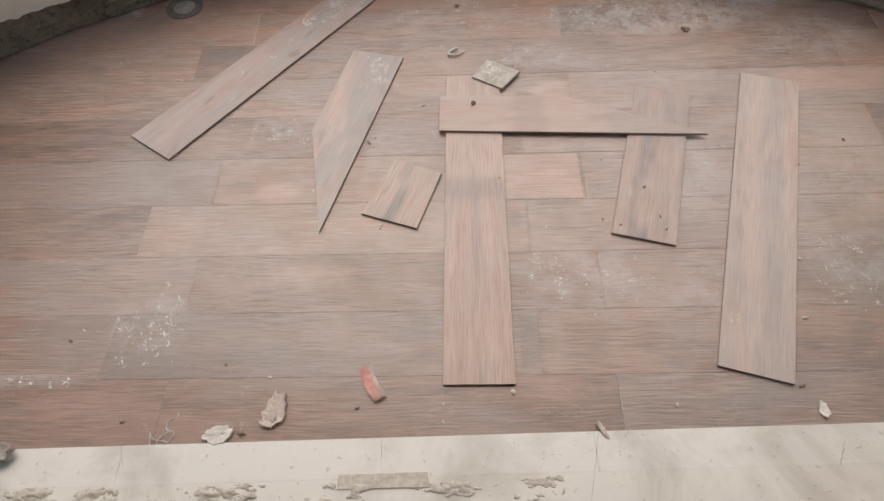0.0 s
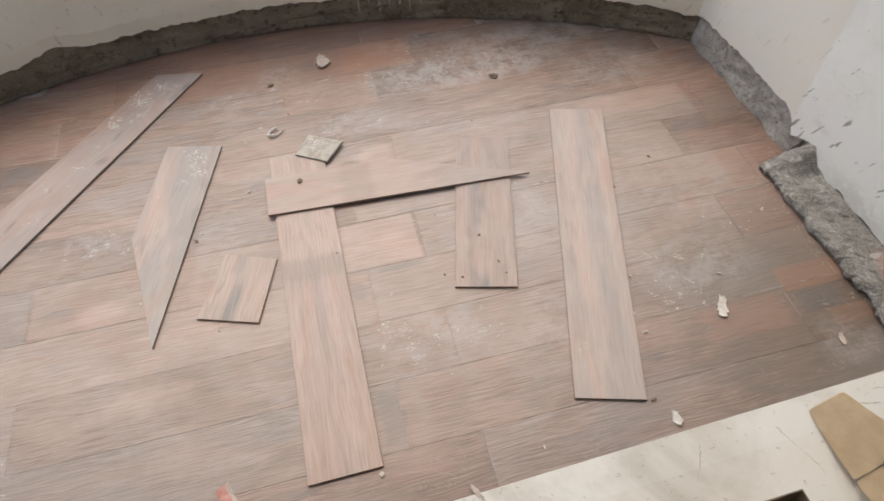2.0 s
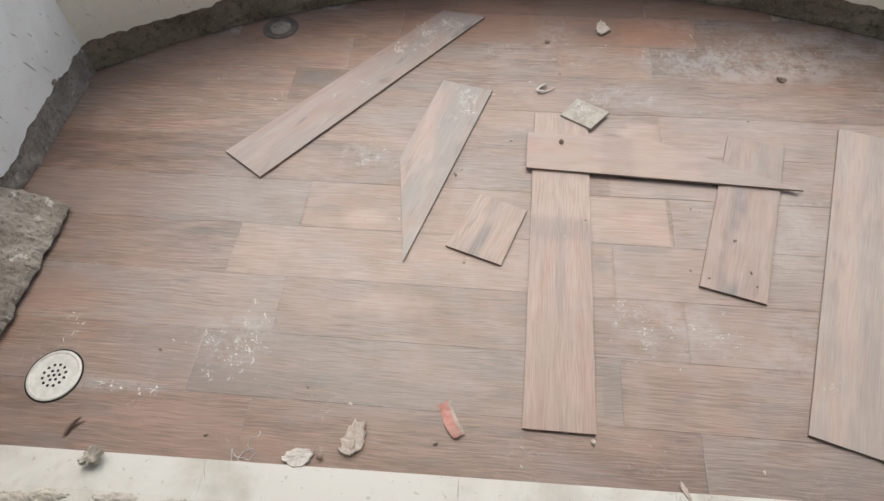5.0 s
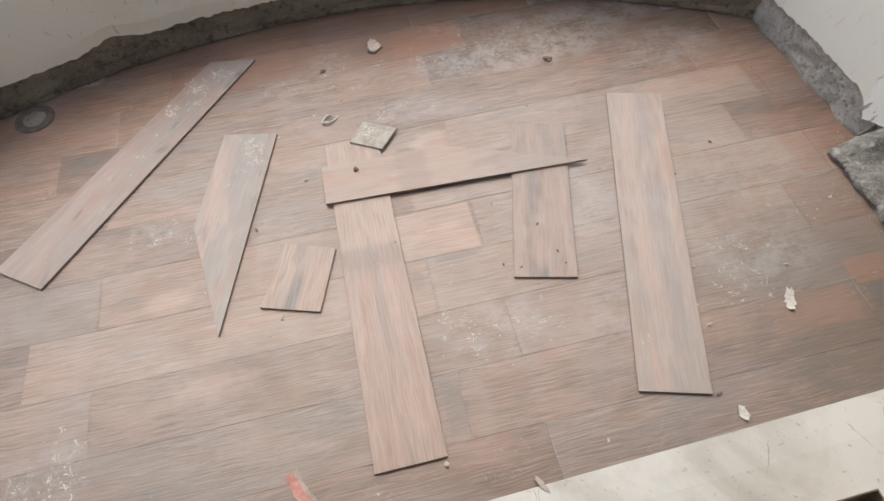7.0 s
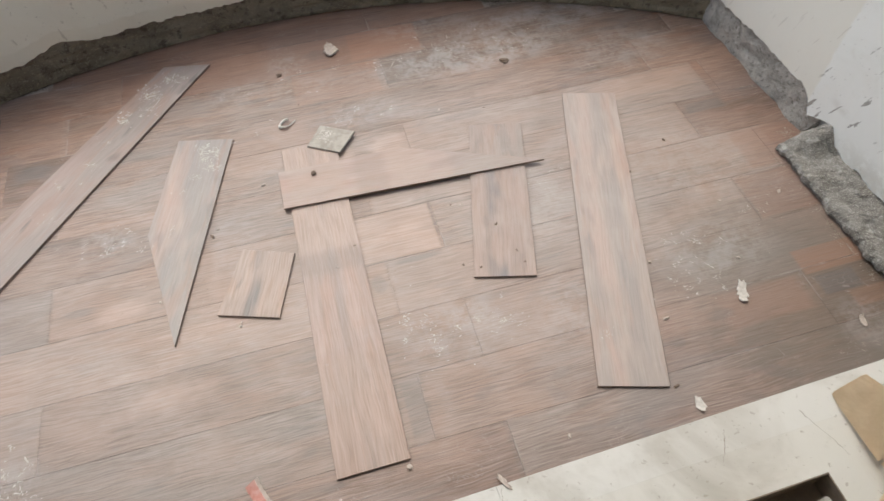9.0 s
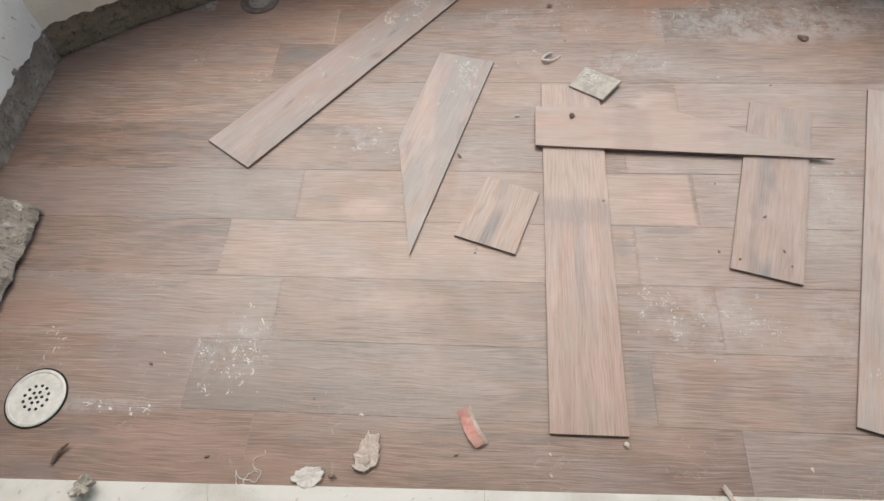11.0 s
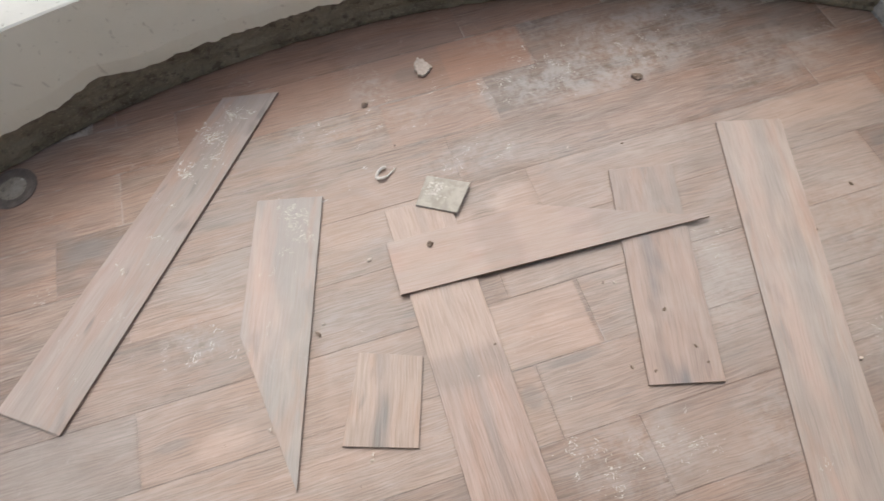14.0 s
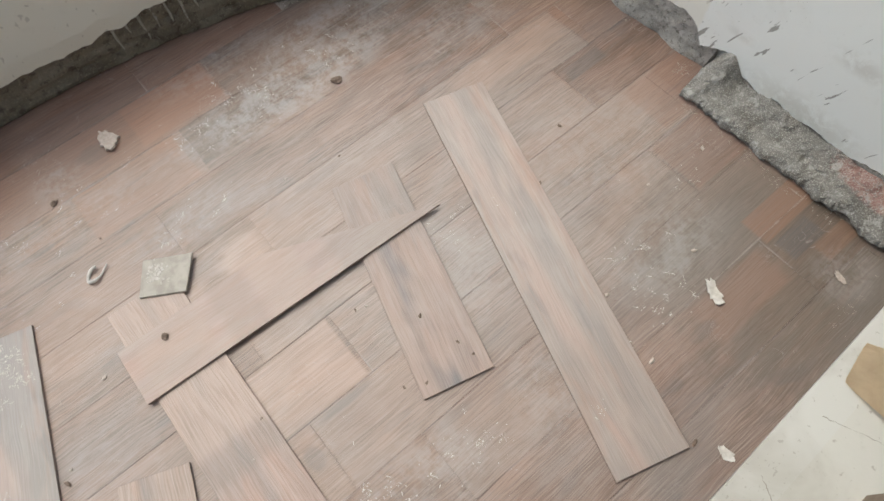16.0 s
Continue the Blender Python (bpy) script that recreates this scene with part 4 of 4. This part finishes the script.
def flakes(name, spots, label, seed, material):
    """A scatter of many tiny dried-plaster flakes; each spot is x, y, reach x, reach y, count, height, biggest."""
    rng = random.Random(seed)
    bm = bmesh.new()
    for x, y, rx, ry, count, z, most in spots:
        knots = [(rng.gauss(0, 0.42), rng.gauss(0, 0.42)) for _ in range(max(3, count // 7))]
        for _ in range(int(count * 2.6)):
            u, v = rng.choice(knots) if rng.random() < 0.75 else (rng.gauss(0, 0.5), rng.gauss(0, 0.5))
            cx, cy = x + u * rx + rng.gauss(0, 0.45 * most), y + v * ry + rng.gauss(0, 0.45 * most)
            turn, pts = rng.random() * 6.283, []
            if rng.random() < 0.14:
                # a torn, curling stroke
                reach_s, curl, wide = most * (0.3 + 0.8 * rng.random()), rng.uniform(-2.4, 2.4), most * rng.uniform(0.03, 0.09)
                left, right = [], []
                for i in range(6):
                    a = turn + curl * (i / 5 - 0.5)
                    cx, cy = cx + reach_s / 5 * math.cos(a), cy + reach_s / 5 * math.sin(a)
                    w = wide * rng.uniform(0.3, 1.0) * (0.35 if i in (0, 5) else 1.0)
                    left.append((cx - w * math.sin(a), cy + w * math.cos(a)))
                    right.append((cx + w * math.sin(a), cy - w * math.cos(a)))
                pts = right + left[::-1]
            else:
                size = 0.40 * most * (0.15 + 0.85 * rng.random() ** 3)
                sides, a0, asp = rng.choice((5, 6, 7)), rng.random() * 6.28, 0.25 + 0.6 * rng.random()
                for i in range(sides):
                    a, q = a0 + 6.283 * i / sides, size * 0.5 * (0.5 + 0.7 * rng.random())
                    px, py = q * math.cos(a), q * asp * math.sin(a)
                    pts.append((cx + px * math.cos(turn) - py * math.sin(turn), cy + px * math.sin(turn) + py * math.cos(turn)))
            n = len(pts)
            top = [bm.verts.new((px, py, z + 0.0003)) for px, py in pts]
            low = [bm.verts.new((px, py, z)) for px, py in pts]
            bm.faces.new(top)
            for i in range(n):
                bm.faces.new((low[i], low[(i + 1) % n], top[(i + 1) % n], top[i]))
    return tagged(part(name, bm, material), label, "debris", kind="stuff")


flakes("plaster_flakes", [
    (-0.86, 0.18, 0.14, 0.15, 110, 0.0004, 0.022), (-1.18, 0.025, 0.03, 0.012, 8, 0.0004, 0.03), (-1.07, 0.02, 0.03, 0.012, 6, 0.0004, 0.03), (-0.61, 0.97, 0.14, 0.09, 45, 0.0004, 0.016),
    (0.34, 0.34, 0.12, 0.12, 90, 0.0004, 0.016), (0.56, 0.31, 0.10, 0.10, 60, 0.0004, 0.013), (-1.36, 0.17, 0.06, 0.08, 14, 0.0004, 0.02), (-1.01, 1.26, 0.06, 0.07, 16, 0.0004, 0.014),
    (0.34, 1.33, 0.18, 0.07, 55, 0.0004, 0.014), (-0.05, 1.62, 0.25, 0.10, 50, 0.0004, 0.013), (1.15, 0.29, 0.14, 0.10, 70, 0.0004, 0.016), (1.24, 0.46, 0.14, 0.07, 45, 0.0004, 0.014),
    (0.75, 1.60, 0.45, 0.14, 170, 0.0004, 0.016), (0.87, 0.80, 0.12, 0.16, 45, 0.0004, 0.012), (1.55, 0.48, 0.10, 0.08, 18, 0.0004, 0.015), (-0.10, 1.38, 0.22, 0.08, 22, 0.0004, 0.012), (0.40, 1.60, 0.5, 0.2, 60, 0.0004, 0.01)],
    "dried white plaster flakes stuck to the floor tiles", 1, PLASTER)
def board_spots(start, end, half, rows):
    """Spots along a board's middle line: share of the length, share of the half width, reach, count, biggest."""
    (ax, ay), (bx, by) = start, end
    n = Vector((-(by - ay), bx - ax)).normalized() * half
    return [(ax + (bx - ax) * t + n.x * w, ay + (by - ay) * t + n.y * w, reach, reach, count, 0.0096, most) for t, w, reach, count, most in rows]


flakes("plaster_flakes", board_spots((-1.038, 0.893), (-0.303, 1.829), 0.1, [(0.93, 0.1, 0.06, 50, 0.020), (0.84, 0.35, 0.05, 60, 0.024), (0.78, -0.2, 0.06, 50, 0.018), (0.70, 0.45, 0.035, 34, 0.024), (0.60, 0.0, 0.06, 16, 0.012),
                                                                             (0.50, -0.3, 0.05, 12, 0.014), (0.40, 0.35, 0.05, 10, 0.013), (0.28, -0.2, 0.06, 12, 0.012), (0.18, 0.3, 0.05, 10, 0.013), (0.10, -0.3, 0.05, 8, 0.010)]),
       "white plaster flakes stuck to a loose tile", 2, PLASTER)
flakes("plaster_flakes", board_spots((-0.43, 0.73), (-0.252, 1.362), 0.09, [(0.90, -0.1, 0.05, 60, 0.019), (0.82, -0.4, 0.05, 60, 0.018), (0.74, -0.1, 0.05, 22, 0.014), (0.60, 0.3, 0.04, 8, 0.010), (0.35, 0.2, 0.05, 8, 0.010)])
       + [(0.86, 0.18, 0.06, 0.05, 10, 0.0096, 0.013), (1.05, 0.80, 0.04, 0.10, 8, 0.0096, 0.009)],
       "white plaster flakes stuck to loose tiles", 3, PLASTER)
flakes("grit", [(0.1, 0.7, 1.5, 0.9, 330, 0.0003, 0.007), (1.50, -0.06, 0.16, 0.06, 90, 0.0003, 0.005), (-0.6, 0.0, 0.9, 0.12, 60, 0.0003, 0.006)], "fine brown building grit scattered over the floor", 4, STONE)
flakes("grit", [(0.1, 0.7, 1.5, 0.9, 260, 0.0003, 0.006), (1.52, -0.05, 0.14, 0.05, 120, 0.0003, 0.005)], "fine pale building grit scattered over the floor", 5, BEIGE)

flakes("grit", [(1.712, 0.66, 0.03, 0.05, 26, 0.0003, 0.016), (1.705, 0.50, 0.02, 0.10, 30, 0.0003, 0.012), (1.705, 0.32, 0.02, 0.10, 30, 0.0003, 0.013), (1.715, 0.15, 0.02, 0.10, 26, 0.0003, 0.012), (1.82, 0.76, 0.03, 0.06, 30, 0.0003, 0.016), (1.84, 1.00, 0.02, 0.16, 34, 0.0003, 0.012)],
       "grey cement crumbs fallen along the broken ledge", 6, CHIP)

# mortar scraped along the threshold joint: one ragged crust, thick in places
rows = []
for j in range(29):
    v = j / 28
    row = []
    for i in range(521):
        x = -1.45 + 1.75 * i / 520
        y = -0.232 - 0.095 * v + SILL_SLOPE * x
        lump = fbm(x * 5.5, v * 1.6, 11.0, 2) + 0.55 * fbm(x * 26, v * 5, 13.0, 4)
        fade = min(1.0, 4 * v, 4 * (1 - v)) * min(1.0, max(0.15, 0.55 - 0.6 * x))
        row.append((x, y, 0.0062 + (-0.002 if lump * fade < 0.15 else 0.0022 + 0.016 * (lump * fade - 0.15) + 0.0012 * fbm(x * 90, v * 12, 3.0))))
    rows.append(row)
tagged(part("mortar_crust", sheet(rows), MORTAR), "ragged crust of dried mortar smeared on the marble", "mortar", kind="stuff")
thing = part("cement_patch", prism([(-0.115, -0.018), (0.115, -0.018), (0.112, 0.020), (-0.112, 0.018)], 0.0, 0.0035, 0.001), MORTAR)
thing.matrix_world = pose(-0.15, -0.250, 0.0072, 0, 0, 1)
tagged(thing, "thin rectangular patch of dried cement on marble", "rubble", "scraps on the floor")


# ---- cardboard ----
def panel(corners, thick=0.004):
    """A bent sheet of cardboard over four corners."""
    a, b, c2, d2 = [Vector(q) for q in corners]
    rows = []
    for j in range(7):
        f = j / 6
        row = []
        for i in range(9):
            g = i / 8
            q = a.lerp(b, g).lerp(d2.lerp(c2, g), f)
            q.z += 0.004 * fbm(q.x * 9, q.y * 9, 1.0)
            if i in (0, 8) and j in (0, 6):
                q = q.lerp((a + b + c2 + d2) / 4, 0.03)
            row.append(q)
        rows.append(row)
    bm = sheet(rows)
    bmesh.ops.solidify(bm, geom=bm.faces[:], thickness=thick)
    return bm


carton = empty("flattened_carton", 1.45, -0.25, 0.0)
carton_parts = (("flap", ((1.348, -0.152, 0.012), (1.478, -0.128, 0.012), (1.552, -0.312, 0.030), (1.332, -0.350, 0.034))),
                ("side_panel", ((1.330, -0.3535, 0.0345), (1.720, -0.290, 0.034), (1.742, -0.445, 0.046), (1.362, -0.492, 0.052))),
                ("flap", ((1.285, -0.430, 0.012), (1.345, -0.400, 0.014), (1.358, -0.495, 0.024), (1.295, -0.580, 0.020))),
                ("side_panel", ((1.3625, -0.4955, 0.0525), (1.743, -0.4485, 0.0465), (1.76, -0.73, 0.036), (1.40, -0.76, 0.036))))
for name, corners in carton_parts:
    ob = part(name, panel([(x - 1.45, y + 0.25, z) for x, y, z in corners]), CARD, carton)
tagged(carton, "flattened brown cardboard carton with bent flaps on marble", "carton")
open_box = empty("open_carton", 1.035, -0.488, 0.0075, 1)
# every side carries the shade of the box's inside in its colour
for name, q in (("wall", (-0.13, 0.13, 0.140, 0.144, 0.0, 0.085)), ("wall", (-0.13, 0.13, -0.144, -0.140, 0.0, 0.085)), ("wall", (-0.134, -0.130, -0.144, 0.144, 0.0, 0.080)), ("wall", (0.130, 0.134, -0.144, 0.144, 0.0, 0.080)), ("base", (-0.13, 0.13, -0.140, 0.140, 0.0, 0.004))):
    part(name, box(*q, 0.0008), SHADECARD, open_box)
part("inner_flap", panel([(-0.120, 0.070, 0.060), (0.105, 0.100, 0.066), (0.11, 0.080, 0.070), (-0.11, 0.045, 0.064)], 0.003), FLAKE, open_box, "pale paper inner flap")
tagged(open_box, "small open brown cardboard carton on the marble", "carton")

# hairline cracks in the marble
def crack(points, width, seed):
    rng = random.Random(seed)
    rows = [[], []]
    for (xa, ya), (xb, yb) in zip(points, points[1:]):
        for i in range(8):
            x, y = xa + (xb - xa) * i / 8 + rng.uniform(-0.002, 0.002), ya + (yb - ya) * i / 8 + rng.uniform(-0.002, 0.002)
            n = Vector((-(yb - ya), xb - xa)).normalized() * width * rng.uniform(0.08, 0.55)
            rows[0].append((x - n.x, y - n.y, 0.0078))
            rows[1].append((x + n.x, y + n.y, 0.0078))
    return sheet(rows)


for i, (points, width) in enumerate(((((0.40, -0.14), (0.385, -0.21), (0.36, -0.30)), 0.0022), (((-0.84, -0.16), (-0.82, -0.22)), 0.002), (((1.50, -0.17), (1.58, -0.19), (1.74, -0.22)), 0.004),
                                     (((1.02, -0.16), (1.00, -0.20), (0.97, -0.24)), 0.003), (((1.56, -0.14), (1.62, -0.15)), 0.003), (((1.24, -0.17), (1.27, -0.24), (1.30, -0.32)), 0.0025), (((-0.16, -0.145), (-0.158, -0.20)), 0.0016))):
    tagged(part("vein", crack(points, width, i), VEIN), "dark hairline crack in the white marble", "crack", kind="structure")

# pale drips of paint run down over the bare cement
rng = random.Random(8)
for i in range(7):
    a = math.asin((0.50 + 0.045 * i - CX) / R)
    end = 0.035 + 0.055 * rng.random()
    path = [on_arc(a + 0.0005 * math.sin(j * 1.3 + i), R + 0.0115, 0.165 + (end - 0.165) * j / 6) for j in range(7)]
    part("paint_drip", tube(path, [0.006, 0.0055, 0.005, 0.0045, 0.004, 0.003, 0.002], 6), DRIP, parapet, "cream paint drip")
